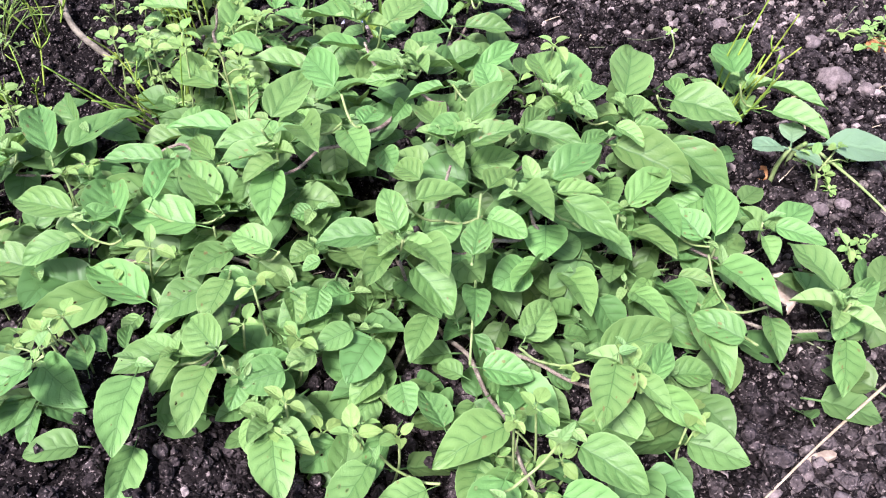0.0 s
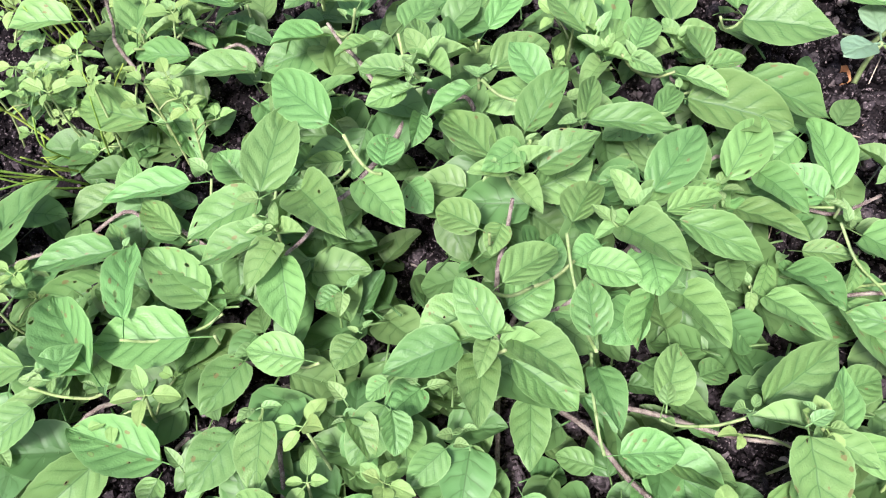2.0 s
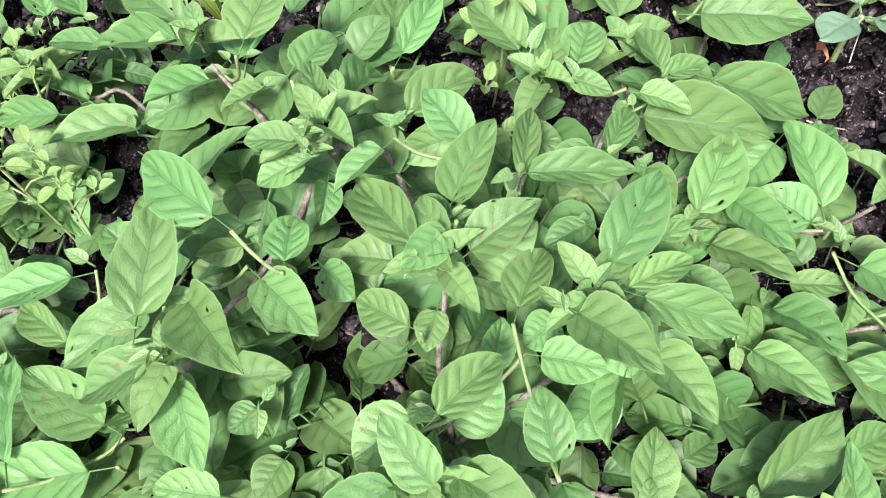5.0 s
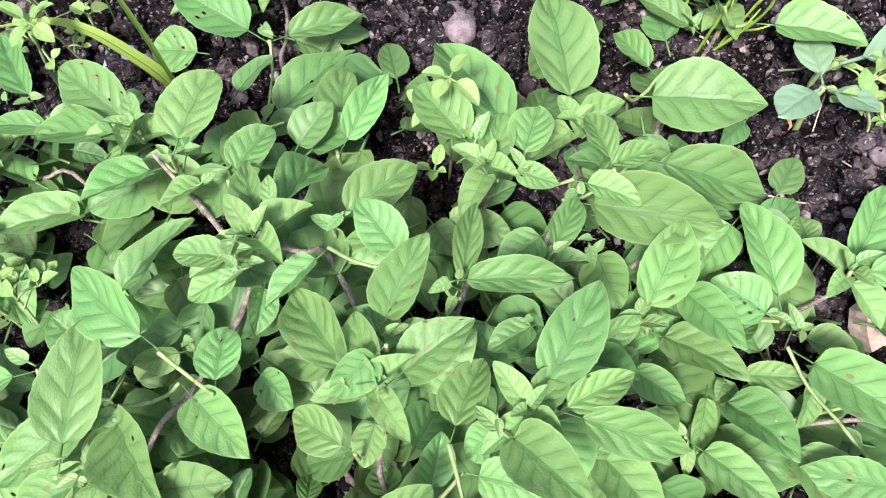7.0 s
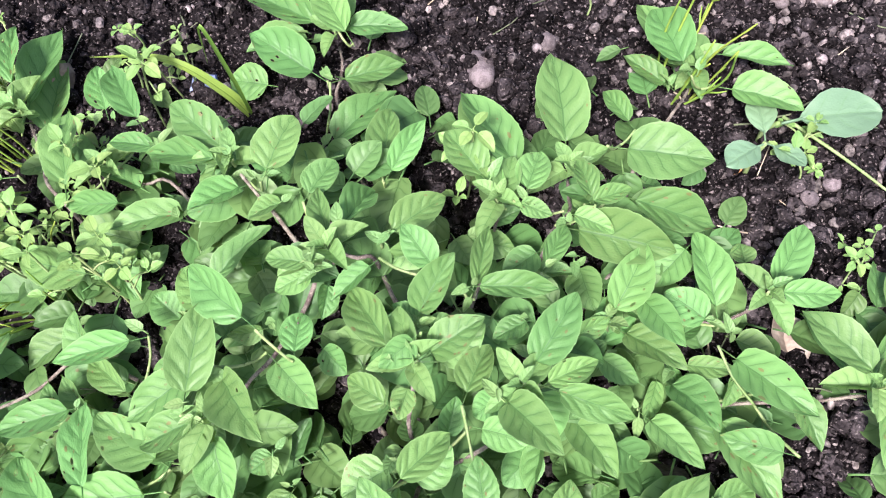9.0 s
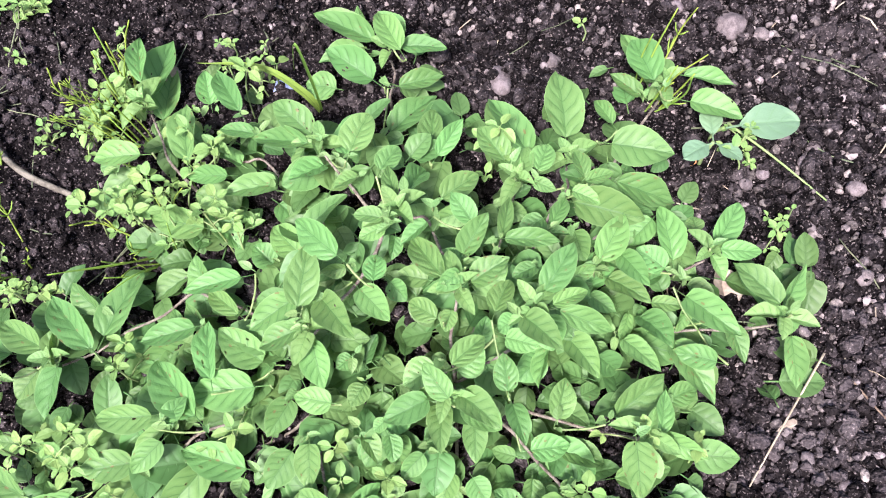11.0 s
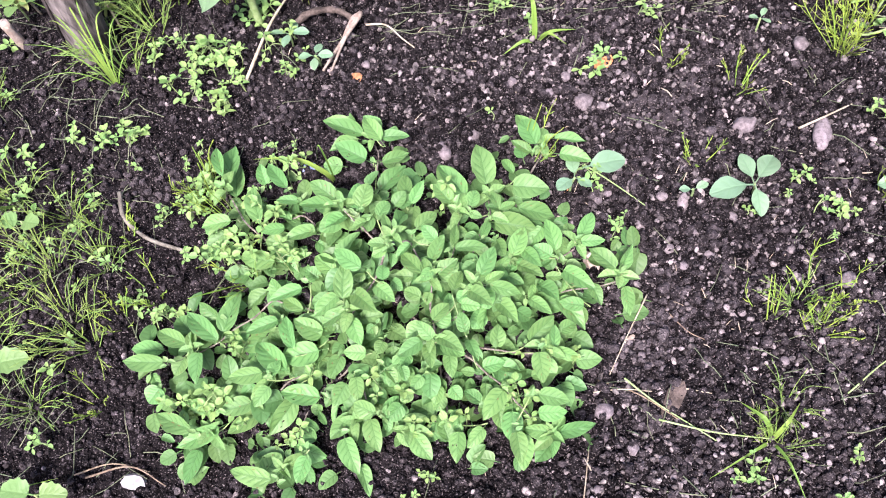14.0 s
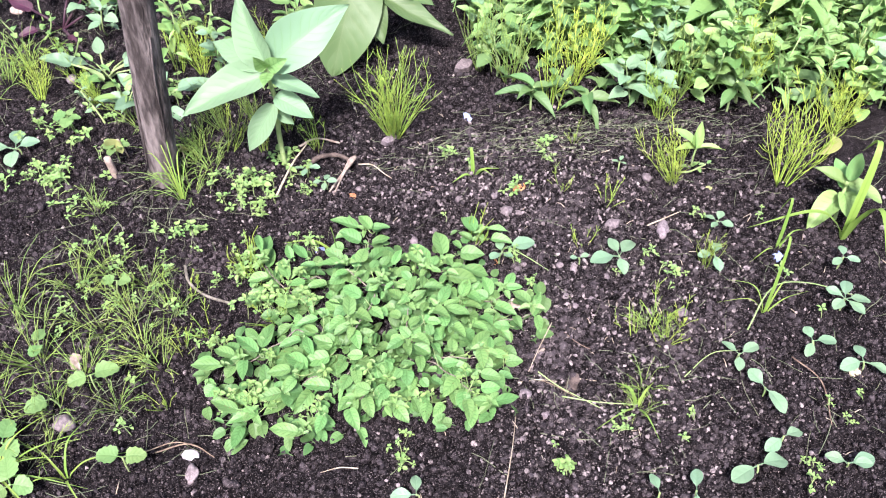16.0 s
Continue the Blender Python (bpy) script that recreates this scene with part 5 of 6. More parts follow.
def far_foliage():
    """The stand of weeds farther back, where single leaves are too small to pick out."""
    spin = random.Random(61)
    bm = bmesh.new()
    for k in range(5200):
        close = k < 3300
        x, y = (spin.uniform(0.2, 1.25), spin.uniform(0.38, 0.80)) if close else (spin.uniform(-0.9, 1.8), spin.uniform(0.72, 1.7))
        edge = 0.52 - 0.16 * smooth((x - 0.25) / 0.35) if close else 0.72 + 0.12 * smooth((0.3 - x) / 0.5)
        if y < edge + 0.03 * noise.noise((x * 9, 3, 1)) or (x < -0.1 and spin.random() < 0.4):
            continue
        top = (0.10 + 0.08 * smooth((y - edge) / 0.12) if close else 0.22) * (0.65 + 0.5 * noise.noise((x * 6, y * 6, 2)))
        long = spin.uniform(0.014, 0.036) if close else spin.uniform(0.03, 0.055)
        m = aim((x, y, ground_at(x, y) + top * spin.random() ** 0.6), spin.uniform(0, math.tau), spin.uniform(-0.1, 0.8), long, long * spin.choice((0.4, 0.6, 0.75)), spin.uniform(-0.5, 0.5))
        leaf_into(bm, OVATE, spin, m, rows=4, cols=2, stalk=0.9, stalk_r=0.03)
    single("weed_stand", bm, BUSH_MASS, "dense stand of green weeds farther back", "weeds", kind="stuff")


far_foliage()


def coarse_weed():
    """The weed with large leaves beside the young grass."""
    x, y = 0.612, 0.099
    ob = thing("coarse_weed", "coarse green weed with drooping broad leaves", "weed", (x, y, ground_at(x, y)))
    part("stem", tube(bmesh.new(), spline([(x, y, -0.004), (x - 0.002, y + 0.004, 0.03), (x, y + 0.01, 0.062)], 5), 0.0026, 8), GREEN_STEM, ob)
    for k, (heading, rise, long, width) in enumerate(((3.5, -0.3, 0.062, 0.034), (0.1, -0.1, 0.055, 0.040), (4.6, -0.3, 0.045, 0.030), (1.4, 0.4, 0.05, 0.026), (2.5, 0.5, 0.05, 0.02), (5.6, 0.0, 0.05, 0.026), (0.8, 0.6, 0.045, 0.02))):
        bm = leaf_into(bmesh.new(), OVATE, random.Random(500 + k), rows=12, cols=6, teeth=0.0, stalk=0.2)
        leaf = new("leaf", finish("leaf", bm, BUSH_LEAF))
        attach(leaf, ob)
        leaf.matrix_basis = aim((x, y + 0.008, 0.035 + 0.005 * k), heading, rise, long, width)
    return ob


coarse_weed()


def beet():
    x, y = -0.505, 0.800
    ob = thing("red_leaved_plant", "dark purple-red leaved plant with red stalks", "vegetable plant", (x, y, ground_at(x, y)))
    for k, (heading, rise, long) in enumerate(((0.3, 0.3, 0.13), (1.2, 0.7, 0.12), (2.6, 0.5, 0.11), (5.2, 0.15, 0.06), (0.8, 0.5, 0.15), (3.6, 0.4, 0.08))):
        way = Vector((math.cos(heading) * math.cos(rise), math.sin(heading) * math.cos(rise), math.sin(rise)))
        foot = Vector((x, y, -0.003))
        end = foot + way * long * 0.55
        part("stalk", tube(bmesh.new(), [foot, foot.lerp(end, 0.5) + Vector((0, 0, 0.004)), end], 0.0022, 7), PURPLE, ob)
        big_leaf(ob, end, end + way * long * 0.5 + Vector((0, 0, -0.01)), long * 0.22, (0, -0.3, 1), PURPLE, 520 + k, LANCE, 0.3, 0.1, stalk=0)


beet()


# ---- the stake ----
def stake():
    foot, lean = Vector((-0.324, 0.373, -0.06)), Vector((0.118, 0.0, 1.0))
    ob = thing("wooden_stake", "weathered grey wooden stake driven into the soil", "stake", foot)
    bm = bmesh.new()
    sides, rows = 28, 46
    rings = []
    for i in range(rows + 1):
        f = i / rows
        mid = foot + lean * 0.86 * f
        ring = []
        for k in range(sides):
            a = k * math.tau / sides
            r = 0.0192 * (1.12 - 0.16 * f) * (1 + 0.07 * math.cos(2 * a + 0.6) + 0.05 * noise.noise((math.cos(a) * 2, math.sin(a) * 2, f * 2.5)))
            r -= 0.0035 * max(0.0, noise.noise((math.cos(a) * 5, math.sin(a) * 5, f * 1.6 + 7))) ** 0.7
            r += 0.0012 * noise.noise((math.cos(a) * 9, math.sin(a) * 9, f * 30))
            ring.append(bm.verts.new(mid + Vector((r * math.cos(a), r * math.sin(a), 0.006 * noise.noise((a, 0, 3)) * (i == rows)))))
        rings.append(ring)
    for one, two in zip(rings, rings[1:]):
        for k in range(sides):
            bm.faces.new((one[k], one[(k + 1) % sides], two[(k + 1) % sides], two[k]))
    bm.faces.new(rings[0][::-1])
    bm.faces.new(rings[-1])
    part("shaft", bm, WOOD, ob)
    for a, low, high, wide in ((3.5, 0.10, 0.27, 0.0036), (5.2, 0.16, 0.36, 0.0028)):
        strip = bmesh.new()
        line = []
        for i in range(9):
            f = low + (high - low) * i / 8
            r = 0.0192 * (1.12 - 0.16 * f) * 1.02 + 0.0012 + 0.004 * max(0.0, i / 8 - 0.7)
            line.append(foot + lean * 0.86 * f + Vector((r * math.cos(a + 0.05 * math.sin(i)), r * math.sin(a + 0.05 * math.sin(i)), 0)))
        tube(strip, line, [wide * (0.35 + 0.65 * math.sin(math.pi * (i + 0.6) / 9.6)) * 0.6 for i in range(9)], 6)
        part("splinter", strip, WOOD, ob, "splintered strip of wood")


stake()


def grey_weed(at, spin):
    """The low grey-green weed with long oval leaves beside the stake."""
    x, y = at
    ob = thing("grey_leaved_weed", "grey-green weed with long oval leaves beside the stake", "weed", (x, y, ground_at(x, y)))
    for k in range(9):
        heading, rise, long = k * 2.4 + spin.uniform(-0.3, 0.3), spin.uniform(0.2, 1.1), spin.uniform(0.035, 0.055)
        way = Vector((math.cos(heading) * math.cos(rise), math.sin(heading) * math.cos(rise), math.sin(rise)))
        foot = Vector((x, y, ground_at(x, y) - 0.002))
        end = foot + way * spin.uniform(0.03, 0.06)
        part("stalk", tube(bmesh.new(), [foot, foot.lerp(end, 0.5) + Vector((0, 0, 0.005)), end], 0.0014, 6), GREEN_STEM, ob)
        big_leaf(ob, end, end + way * long + Vector((0, 0, -0.012)), long * 0.5, (0, -0.3, 1), SEED_LEAF, 560 + k, OVATE, 0.3, 0.15, stalk=0)


grey_weed((-0.42, 0.64), random.Random(81))
grey_weed((-0.34, 0.55), random.Random(82))


def hanging_leaf(foot, tip, width, up, label, seed):
    """A yellowed leaf that hangs from a thin bent stalk."""
    foot, tip = Vector(foot), Vector(tip)
    top = foot.lerp(tip, 0.35) + Vector((0, 0, 0.034))
    ob = thing("withered_leaf", label, "dead leaf", foot)
    part("stalk", tube(bmesh.new(), spline([foot, foot.lerp(top, 0.6) + Vector((0, 0, 0.01)), top], 5), 0.0011, 6), STRAW, ob)
    big_leaf(ob, top, tip, width, up, YELLOWED, seed, OVATE, 0.35, 0.5, stalk=0.05)


hanging_leaf((-0.372, 0.425, 0.0), (-0.392, 0.420, 0.012), 0.030, (-0.2, -1, 0.5), "withered yellow leaf hanging beside the stake", 571)
hanging_leaf((0.672, 0.235, 0.0), (0.650, 0.215, 0.008), 0.020, (0, -1, 0.3), "withered yellow leaf hanging over soil", 572)
hanging_leaf((-0.285, 0.385, 0.0), (-0.288, 0.392, 0.02), 0.016, (0.5, -1, 0.3), "withered yellow leaf behind the stake", 573)


def fresh_weed():
    x, y = 0.455, 0.240
    ob = thing("young_weed", "fresh green young weed with narrow pointed leaves", "weed", (x, y, ground_at(x, y)))
    part("stem", tube(bmesh.new(), spline([(x, y, -0.004), (x - 0.002, y, 0.018), (x, y + 0.002, 0.035)], 4), 0.0014, 6), GREEN_STEM, ob)
    for k, (heading, rise, long, width) in enumerate(((-0.3, 0.15, 0.042, 0.013), (1.1, 1.0, 0.040, 0.015), (2.6, 0.9, 0.045, 0.016), (3.3, 0.3, 0.040, 0.012), (1.8, 1.3, 0.025, 0.010))):
        leaf = new("leaf", finish("leaf", leaf_into(bmesh.new(), LANCE, random.Random(580 + k), rows=10, cols=4, teeth=0.0, stalk=0.1), YOUNG))
        attach(leaf, ob)
        leaf.matrix_basis = aim((x, y + 0.002, 0.034), heading, rise, long, width)


fresh_weed()
grass((0.503, 0.060), [(80, 0.03, 0.09, 0.005), (200, 0.05, 0.02, 0.003), (20, 0.05, 0.03, 0.003)], "thin upright pale green grass blade")


# ---- loose things on the soil ----
def rock(name, at, size, material, label, category, seed, flat=0.7, turn=0.0, group="", lift=0.25, level=3, rough=0.22):
    """A stone or lump, sunk a little into the soil."""
    spin = random.Random(seed)
    x, y = at
    shift = Vector((spin.uniform(0, 50), spin.uniform(0, 50), spin.uniform(0, 50)))
    bm = bmesh.new()
    bmesh.ops.create_icosphere(bm, subdivisions=level, radius=1.0)
    for v in bm.verts:
        n = noise.noise(v.co * 1.3 + shift) * rough * 1.6 + noise.noise(v.co * 3.5 + shift) * rough * 0.5
        v.co = Vector((v.co.x * size[0], v.co.y * size[1], v.co.z * size[0] * flat)) * (1 + n)
    m = pose(x, y, ground_at(x, y) + size[0] * flat * (1 - 2 * lift), spin.uniform(-12, 12), spin.uniform(-12, 12), turn)
    return single(name, bm, material, label, category, m, group)


rock("stone", (0.366, 0.128), (0.0085, 0.0205), PEBBLE, "long smooth pinkish grey stone half sunk in soil", "stone", 1, 0.9, -25, rough=0.06)
rock("stone", (0.161, 0.205), (0.0095, 0.0085), PEBBLE, "rough grey stone in the soil", "stone", 2, 0.7, 20)
rock("stone", (-0.437, -0.004), (0.013, 0.011), PEBBLE, "rough grey clod-like stone on soil", "stone", 3, 0.7, 10)
rock("stone", (0.300, 0.150), (0.010, 0.009), PEBBLE, "grey stone beside the horsetail", "stone", 4, 0.7, 0)
rock("stone", (-0.474, 0.639), (0.0085, 0.008), PEBBLE, "round pale pink pebble in soil", "stone", 6, 0.9, 15, level=3, rough=0.06, lift=0.1)
PEBBLES = [
    (0.11, -0.088, 0.008, 0.0075), (0.337, -0.016, 0.0078, 0.0072), (0.125, -0.123, 0.0058, 0.005), (0.379, 0.227, 0.008, 0.007), (0.223, 0.082, 0.0052, 0.0105),
    (0.021, 0.177, 0.0065, 0.012), (-0.475, 0.644, 0.009, 0.008), (0.205, 0.09, 0.005, 0.0055), (0.176, 0.195, 0.0048, 0.004), (0.13, 0.222, 0.0055, 0.0048),
    (0.15, 0.236, 0.0052, 0.006), (0.098, 0.24, 0.006, 0.005), (0.052, 0.19, 0.0055, 0.005), (0.198, 0.04, 0.0042, 0.0052), (0.206, 0.022, 0.0046, 0.004),
    (0.23, 0.028, 0.005, 0.0042), (0.222, 0.052, 0.0044, 0.005), (0.182, 0.108, 0.0046, 0.004),
]
PEBBLES += [
    (0.19, 0.118, 0.004, 0.0044), (0.174, 0.126, 0.0042, 0.004), (0.16, 0.105, 0.004, 0.0036), (0.15, 0.1, 0.0036, 0.004), (0.241, -0.028, 0.004, 0.0036),
    (0.14, -0.04, 0.004, 0.004), (0.152, -0.048, 0.0036, 0.004), (0.128, -0.05, 0.0042, 0.0036), (0.168, -0.062, 0.0038, 0.004), (0.262, -0.075, 0.0044, 0.004),
    (-0.04, 0.292, 0.0052, 0.0045), (0.06, 0.26, 0.0045, 0.004), (0.2, -0.062, 0.004, 0.0035), (0.15, -0.15, 0.004, 0.0035), (0.09, -0.15, 0.0045, 0.004),
    (0.26, 0.06, 0.0045, 0.004), (0.3, 0.02, 0.0042, 0.004),
]
for k, (x, y, r, s) in enumerate(PEBBLES):
    rock("pebble", (x, y), (r, s), PEBBLE, "small pale pinkish grey pebble on dark soil", "pebble", 100 + k, 0.75, 37 * k, "pebbles on the soil", 0.2, 2, 0.16)


def rod(name, points, radius, material, label, category="stick", group="", lift=0.002, taper=0.5, rough=0.0):
    """A thin stick, straw or root that lies on the soil along points in the plan."""
    line = spline([(x, y, ground_at(x, y) + lift + h) for x, y, h in points], 6)
    n = len(line)
    spin = random.Random(n + int(1e4 * abs(points[0][0])))
    radii = [radius * (1 - taper * i / n) * (1 + rough * spin.uniform(-1, 1)) for i in range(n)]
    return single(name, tube(bmesh.new(), line, radii, 7), material, label, category, group=group)


rod("dry_straw", [(0.168, 0.001, 0.008), (0.143, -0.031, 0.007), (0.120, -0.062, 0.001)], 0.00065, STRAW, "bleached straw lying on the soil", group="straws")
rod("dry_straw", [(0.105, -0.072, 0.002), (0.128, -0.074, 0.004), (0.152, -0.079, 0.001)], 0.00065, STRAW, "bleached straw lying on the soil", group="straws")
rod("dry_straw", [(0.052, -0.215, 0.002), (0.075, -0.160, 0.004), (0.091, -0.116, 0.001)], 0.0008, STRAW, "bleached straw lying on the soil", group="straws")
rod("dry_straw", [(0.172, -0.079, 0.002), (0.198, -0.090, 0.002)], 0.0007, STRAW, "bleached straw lying on the soil", group="straws")
rod("dry_straw", [(-0.098, -0.150, 0.002), (-0.118, -0.146, 0.004), (-0.140, -0.143, 0.002)], 0.0008, STRAW, "bleached straw lying on the soil", group="straws")
rod("white_stick", [(-0.159, 0.290, 0.003), (-0.130, 0.345, 0.012), (-0.105, 0.394, 0.006)], 0.0018, STRAW, "thin bleached stick leaning on soil")


def withered_stalk():
    """A folded dead stem: a dark mottled arch and pale splayed strips that hang from its bend."""
    x, y = -0.045, 0.343
    z = ground_at(x, y)
    ob = thing("withered_stalk", "folded withered stalk with splayed pale brown strips on soil", "dead stalk", (x, y, z))
    arch = [(-0.108, 0.352, 0.004), (-0.090, 0.358, 0.012), (-0.066, 0.357, 0.016), (-0.050, 0.347, 0.014), (-0.046, 0.338, 0.008)]
    line = spline([(a, b, ground_at(a, b) + h) for a, b, h in arch], 5)
    part("arched_stem", tube(bmesh.new(), line, [0.0040 - 0.0012 * i / len(line) + 0.0006 * math.sin(2.1 * i) for i in range(len(line))], 8), BARK, ob, "dark mottled arched stem")
    for k, (ex, ey, wide) in enumerate(((-0.083, 0.290, 0.0022), (-0.077, 0.286, 0.0018), (-0.071, 0.300, 0.0016))):
        strip = [(-0.038, 0.346, 0.016), (-0.040 - 0.003 * k, 0.338, 0.019), (0.45 * ex - 0.026, 0.45 * ey + 0.182 + 0.002 * k, 0.012), (ex, ey, 0.002)]
        line = spline([(a, b, ground_at(a, b) + h) for a, b, h in strip], 6)
        part("strip", tube(bmesh.new(), line, [wide * (1.35 - 0.8 * i / len(line)) for i in range(len(line))], 7), CHIP, ob, "pale papery strip")


withered_stalk()
rod("dry_stalk", [(-0.120, 0.392, 0.004), (-0.090, 0.402, 0.010), (-0.055, 0.392, 0.004)], 0.0022, CHIP, "twisted pale dead root on soil", taper=0.5, rough=0.25)
rod("dry_stalk", [(-0.034, 0.334, 0.006), (-0.014, 0.331, 0.008), (0.000, 0.313, 0.004), (0.012, 0.296, 0.001)], 0.0011, STRAW, "thin brown dead root on soil")
rod("curved_root", [(-0.288, 0.192, 0.007), (-0.284, 0.165, 0.009), (-0.264, 0.142, 0.009), (-0.228, 0.124, 0.006)], 0.0023, ROOT, "grey-brown curved root lying on soil", rough=0.12, taper=0.3)
rod("dead_twig", [(0.111, -0.062, 0.003), (0.140, -0.080, 0.005), (0.168, -0.108, 0.002)], 0.0008, TWIG, "thin dry twig on soil", group="dead twigs")
rod("dead_twig", [(0.180, -0.010, 0.002), (0.192, -0.035, 0.006), (0.205, -0.045, 0.002)], 0.0006, TWIG, "thin dry twig on soil", group="dead twigs")
rod("dead_twig", [(0.440, -0.108, 0.004), (0.455, -0.150, 0.010), (0.440, -0.205, 0.003)], 0.0010, TWIG, "thin reddish dead root on soil", group="dead twigs")
rod("dead_twig", [(-0.330, -0.062, 0.004), (-0.290, -0.060, 0.008), (-0.262, -0.080, 0.003)], 0.0010, TWIG, "brown dead twig on soil", group="dead twigs")
rod("dead_twig", [(-0.340, -0.058, 0.004), (-0.305, -0.055, 0.006), (-0.275, -0.066, 0.003)], 0.0008, TWIG, "brown dead twig on soil", group="dead twigs")
rod("dead_twig", [(0.345, 0.135, 0.006), (0.372, 0.142, 0.006), (0.400, 0.150, 0.003)], 0.0012, STRAW, "pale dry twig over a stone", group="dead twigs")
rod("green_runner", [(0.144, 0.134, 0.010), (0.165, 0.110, 0.005), (0.189, 0.084, 0.002)], 0.0008, GREEN_STEM, "pale green grass stalk on soil", group="runners")
rod("green_runner", [(0.131, -0.067, 0.006), (0.152, -0.090, 0.006), (0.190, -0.128, 0.003)], 0.0008, GREEN_STEM, "pale green grass stalk on soil", group="runners")
rod("green_runner", [(0.150, -0.104, 0.006), (0.190, -0.122, 0.008), (0.232, -0.135, 0.004)], 0.0008, GREEN_STEM, "pale green grass stalk on soil", group="runners")
rod("green_runner", [(0.300, -0.110, 0.004), (0.340, -0.090, 0.014), (0.374, -0.092, 0.012)], 0.0007, GREEN_STEM, "thin green runner of a seedling", group="runners")
rod("green_runner", [(0.395, -0.070, 0.02), (0.440, -0.030, 0.045), (0.500, -0.020, 0.03), (0.560, -0.040, 0.01)], 0.0010, GREEN_STEM, "arching pale green stalk", group="runners")
grass((-0.292, 0.318), [(150, 0.115, 0.045, 0.0014), (128, 0.125, 0.070, 0.0015), (110, 0.100, 0.085, 0.0018), (96, 0.085, 0.090, 0.0014), (78, 0.075, 0.070, 0.0020), (62, 0.090, 0.060, 0.0014), (172, 0.090, 0.030, 0.0012), (40, 0.060, 0.030, 0.0014), (138, 0.080, 0.080, 0.0012), (118, 0.060, 0.060, 0.0014)], "thin green grass tuft in front of the stake")
rod("wood_stub", [(-0.389, 0.389, -0.01), (-0.392, 0.388, 0.035)], 0.0055, CHIP, "short pale split wooden peg in soil", "peg", taper=0.1)


def chip(name, at, size, material, label, category, seed, tilt=20, turn=0, group="", thick=0.18):
    """A broken, flattish piece with uneven edges."""
    spin = random.Random(seed)
    x, y = at
    n = 9
    bm = bmesh.new()
    rim = [(math.cos(k * math.tau / n) * spin.uniform(0.7, 1.1), math.sin(k * math.tau / n) * spin.uniform(0.7, 1.1)) for k in range(n)]
    low = [bm.verts.new((a * size[0], b * size[1], -thick * size[0])) for a, b in rim]
    high = [bm.verts.new((a * size[0] * 0.94, b * size[1] * 0.94, thick * size[0] * spin.uniform(0.5, 1.3))) for a, b in rim]
    middle = bm.verts.new((0, 0, thick * size[0] * 1.4))
    bm.faces.new(low[::-1])
    for k in range(n):
        bm.faces.new((low[k], low[(k + 1) % n], high[(k + 1) % n], high[k]))
        bm.faces.new((high[k], high[(k + 1) % n], middle))
    m = pose(x, y, ground_at(x, y) + size[0] * (thick + 0.4 * math.sin(radians(tilt))), tilt, spin.uniform(-8, 8), turn)
    return single(name, bm, material, label, category, m, group, round_off=False)


chip("plastic_scrap", (-0.107, 0.184), (0.0085, 0.0055), BLUE, "pale blue plastic scrap on soil", "litter", 1, 35, 10, "blue scraps")
chip("plastic_scrap", (0.148, 0.418), (0.0115, 0.009), BLUE, "pale blue-violet plastic scrap on soil", "litter", 2, 30, 5, "blue scraps")
chip("plastic_scrap", (0.501, 0.050), (0.010, 0.008), BLUE, "pale blue-violet plastic scrap on soil", "litter", 3, 30, 40, "blue scraps")
chip("white_shard", (-0.289, -0.072), (0.012, 0.008), WHITE, "white broken shard on soil", "shard", 4, 30, 0)
rock("stone", (-0.288, -0.096), (0.008, 0.012), PEBBLE, "grey pebble beside a white shard", "stone", 9, 0.7, 0)
chip("wood_chip", (0.131, 0.043), (0.0075, 0.010), CHIP, "pale brown wood chip under the leaves", "wood chip", 6, 35, 20, "wood chips", 0.5)
chip("wood_chip", (-0.176, 0.194), (0.006, 0.010), CHIP, "pale grey wood chip beside the plant", "wood chip", 7, 35, -20, "wood chips", 0.4)
chip("wood_chip", (0.146, -0.032), (0.0026, 0.0075), CHIP, "pale pinkish wood chip on soil", "wood chip", 8, 10, -60, "wood chips", 0.4)
chip("wood_chip", (0.020, 0.385), (0.016, 0.007), PEBBLE, "grey weathered wood chip on soil", "wood chip", 9, 15, 20, "wood chips", 0.3)
chip("wood_chip", (0.172, 0.545), (0.020, 0.012), PEBBLE, "grey weathered wood chip on soil", "wood chip", 10, 15, 20, "wood chips", 0.3)
chip("wood_chip", (0.075, -0.010), (0.009, 0.010), BARK, "brown clod of rotten wood below the leaves", "wood chip", 15, 30, 0, "wood chips", 0.5)
chip("rotten_wood", (0.166, -0.090), (0.0085, 0.022), BARK, "rotting brown wood piece in soil", "wood", 11, 8, -40, "", 0.35)
chip("dead_leaf", (-0.052, 0.277), (0.008, 0.006), RUST, "rust-brown dead leaf on soil", "dead leaf", 12, 35, 10, "dead leaves", 0.08)
chip("dead_leaf", (-0.590, 0.880), (0.020, 0.014), CHIP, "dry tan leaf on soil", "dead leaf", 19, 20, 15, "dead leaves", 0.08)
chip("dead_leaf", (0.462, 0.189), (0.008, 0.0075), YELLOWED, "small yellow fallen leaf on soil", "dead leaf", 16, 20, 15, "dead leaves", 0.06)
chip("white_shard", (-0.428, 0.080), (0.010, 0.014), CHIP, "curved pale bark shard on soil", "shard", 17, 35, 30, "", 0.12)
chip("dead_leaf", (0.512, -0.139), (0.014, 0.009), STRAW, "pale dried leaf on soil", "dead leaf", 18, 15, 15, "dead leaves", 0.08)
chip("dead_leaf", (0.190, 0.245), (0.014, 0.007), RUST, "orange-brown dead leaf on soil", "dead leaf", 13, 20, 15, "dead leaves", 0.06)
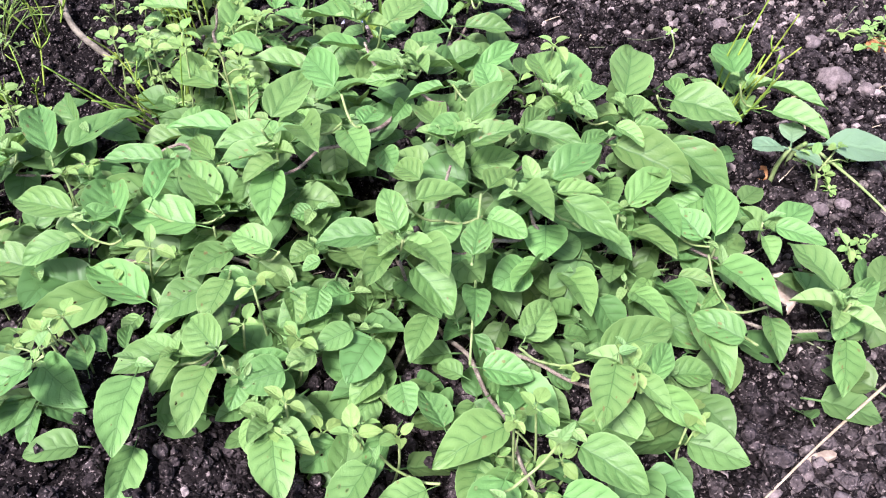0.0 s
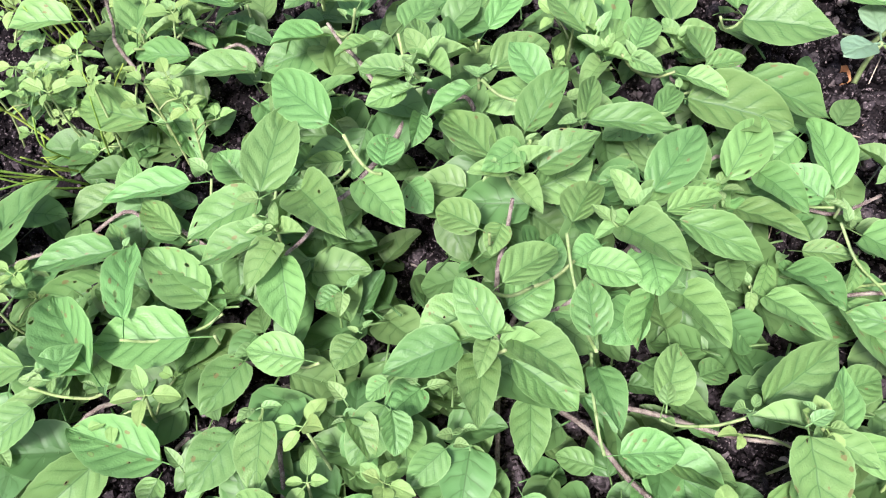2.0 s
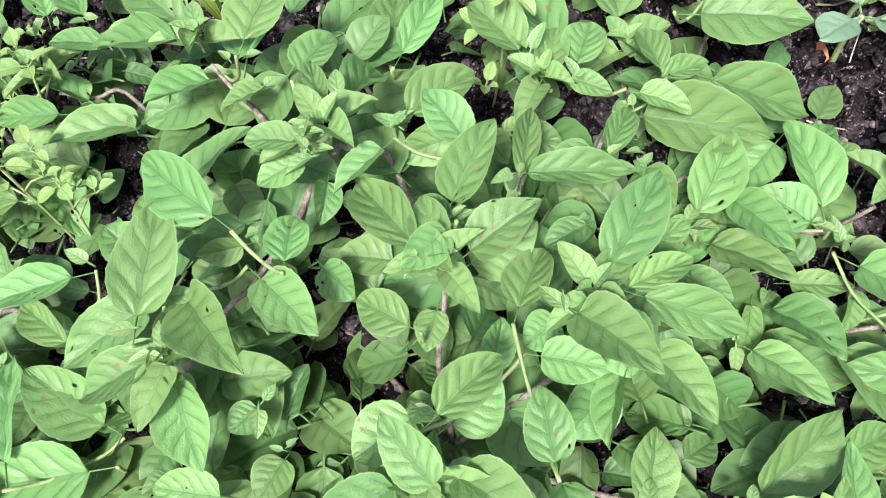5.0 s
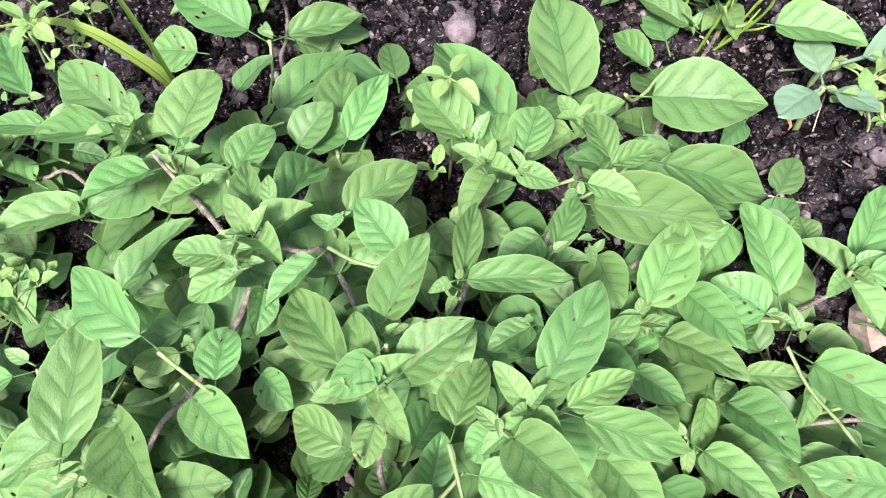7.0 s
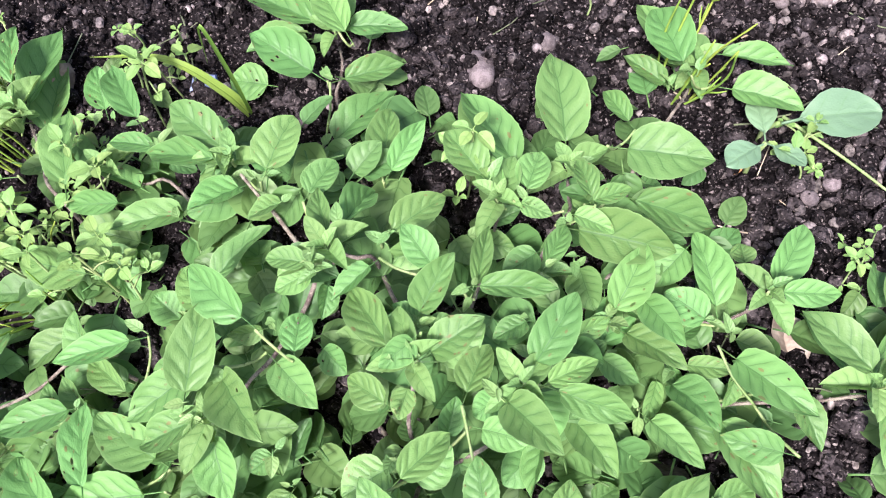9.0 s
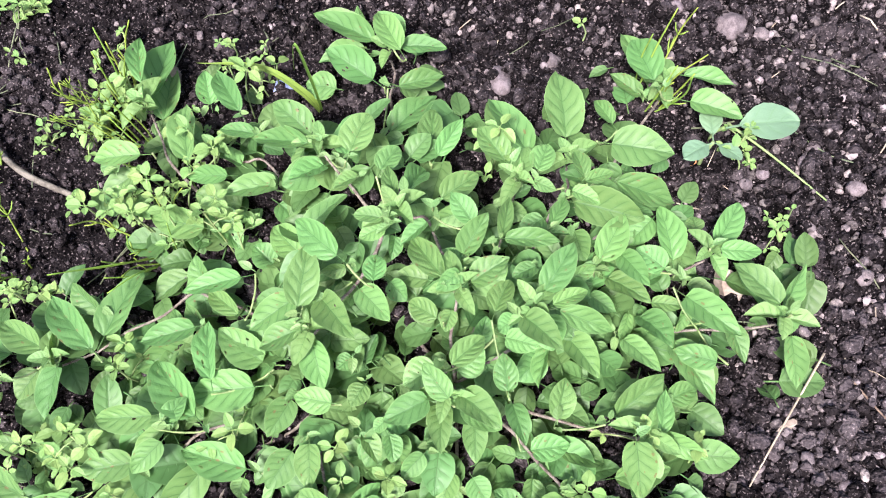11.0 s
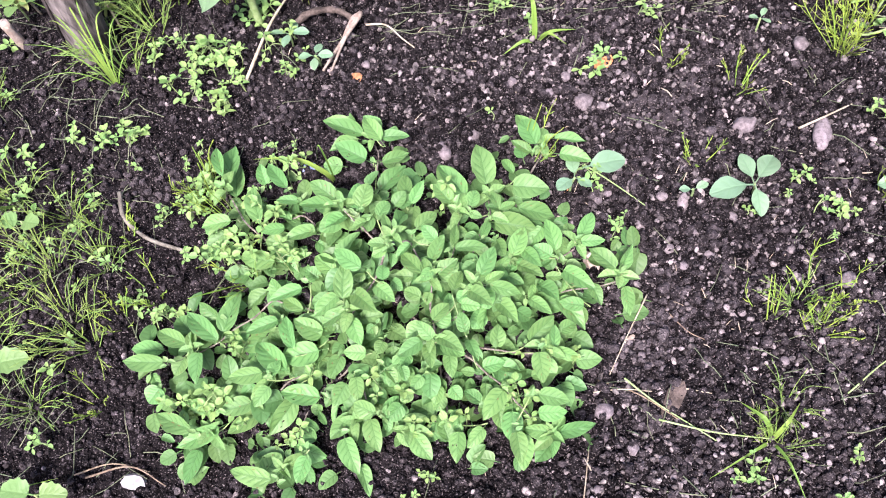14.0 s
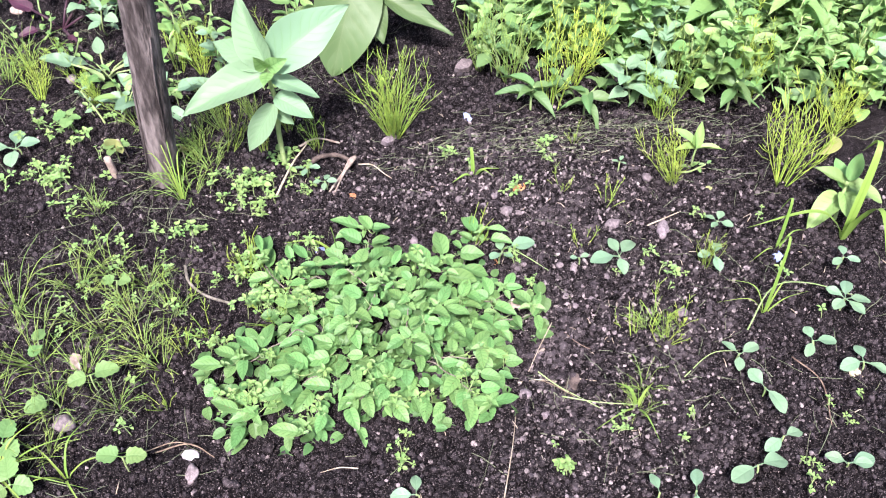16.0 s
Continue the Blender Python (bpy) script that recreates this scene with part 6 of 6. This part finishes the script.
chip("dead_leaf", (0.122, 0.118), (0.006, 0.005), RUST, "orange-brown dead leaf under a weed", "dead leaf", 14, 20, 15, "dead leaves", 0.1)


def strands():
    """The mat of dead horsetail strands and the thin roots strewn over the soil."""
    spin = random.Random(71)
    bm = bmesh.new()
    spots = [(0.25, 0.345, 210, 0.11, 0.028, 0.0, 0.3), (0.05, 0.33, 26, 0.10, 0.05, 0.6, 1.0), (0.52, 0.325, 70, 0.10, 0.025, 0.1, 0.6), (0.46, -0.12, 40, 0.12, 0.10, 0.0, 3.0), (-0.30, 0.28, 60, 0.12, 0.08, 0.3, 3.0), (-0.33, 0.13, 90, 0.14, 0.12, 0.5, 3.0), (-0.40, 0.30, 50, 0.10, 0.10, 0.3, 3.0),
             (0.62, 0.20, 50, 0.15, 0.06, 0.2, 1.0), (0.24, -0.12, 26, 0.06, 0.05, 1.0, 2.0), (-0.36, -0.05, 40, 0.10, 0.05, 0.3, 1.2), (0.45, 0.05, 34, 0.2, 0.12, 0.0, 3.0), (0.2, 0.0, 30, 0.12, 0.14, 0.0, 3.0),
             (-0.5, 0.75, 120, 0.12, 0.12, 0.0, 3.0), (-0.05, 0.52, 50, 0.12, 0.06, 0.0, 3.0), (-0.45, 0.1, 60, 0.1, 0.1, 0.4, 3.0)]
    for cx, cy, count, sx, sy, way, wide in spots:
        for _ in range(count):
            x, y, a = cx + spin.gauss(0, sx), cy + spin.gauss(0, sy), way + spin.uniform(-wide, wide)
            long = spin.uniform(0.015, 0.065)
            pts, px, py = [], x, y
            for _ in range(5):
                pts.append((px, py, ground_at(px, py) + 0.003 + spin.uniform(0, 0.003)))
                a += spin.gauss(0, 0.14)
                px, py = px + math.cos(a) * long / 4, py + math.sin(a) * long / 4
            tube(bm, pts, spin.uniform(0.00022, 0.00046), 4)
    single("dead_strands", bm, DEAD, "thin dry grey-green strands strewn on soil", "plant litter", kind="stuff")


strands()


def litter():
    """Short bits of straw and root fibre among the crumbs."""
    spin = random.Random(73)
    bm = bmesh.new()
    for _ in range(190):
        x, y = (spin.gauss(0.25, 0.15), spin.gauss(0.05, 0.16)) if spin.random() < 0.6 else (spin.uniform(-0.6, 0.7), spin.uniform(-0.25, 0.6))
        a, long = spin.uniform(0, 3.14), spin.uniform(0.004, 0.016)
        dx, dy = math.cos(a) * long / 2, math.sin(a) * long / 2
        z = ground_at(x, y) + 0.003
        tube(bm, [(x - dx, y - dy, z), (x, y, z + spin.uniform(0, 0.003)), (x + dx, y + dy, z + spin.uniform(0, 0.003))], spin.uniform(0.0002, 0.0006), 4)
    single("straw_bits", bm, STRAW, "short bits of bleached straw in soil", "plant litter", kind="stuff")


litter()
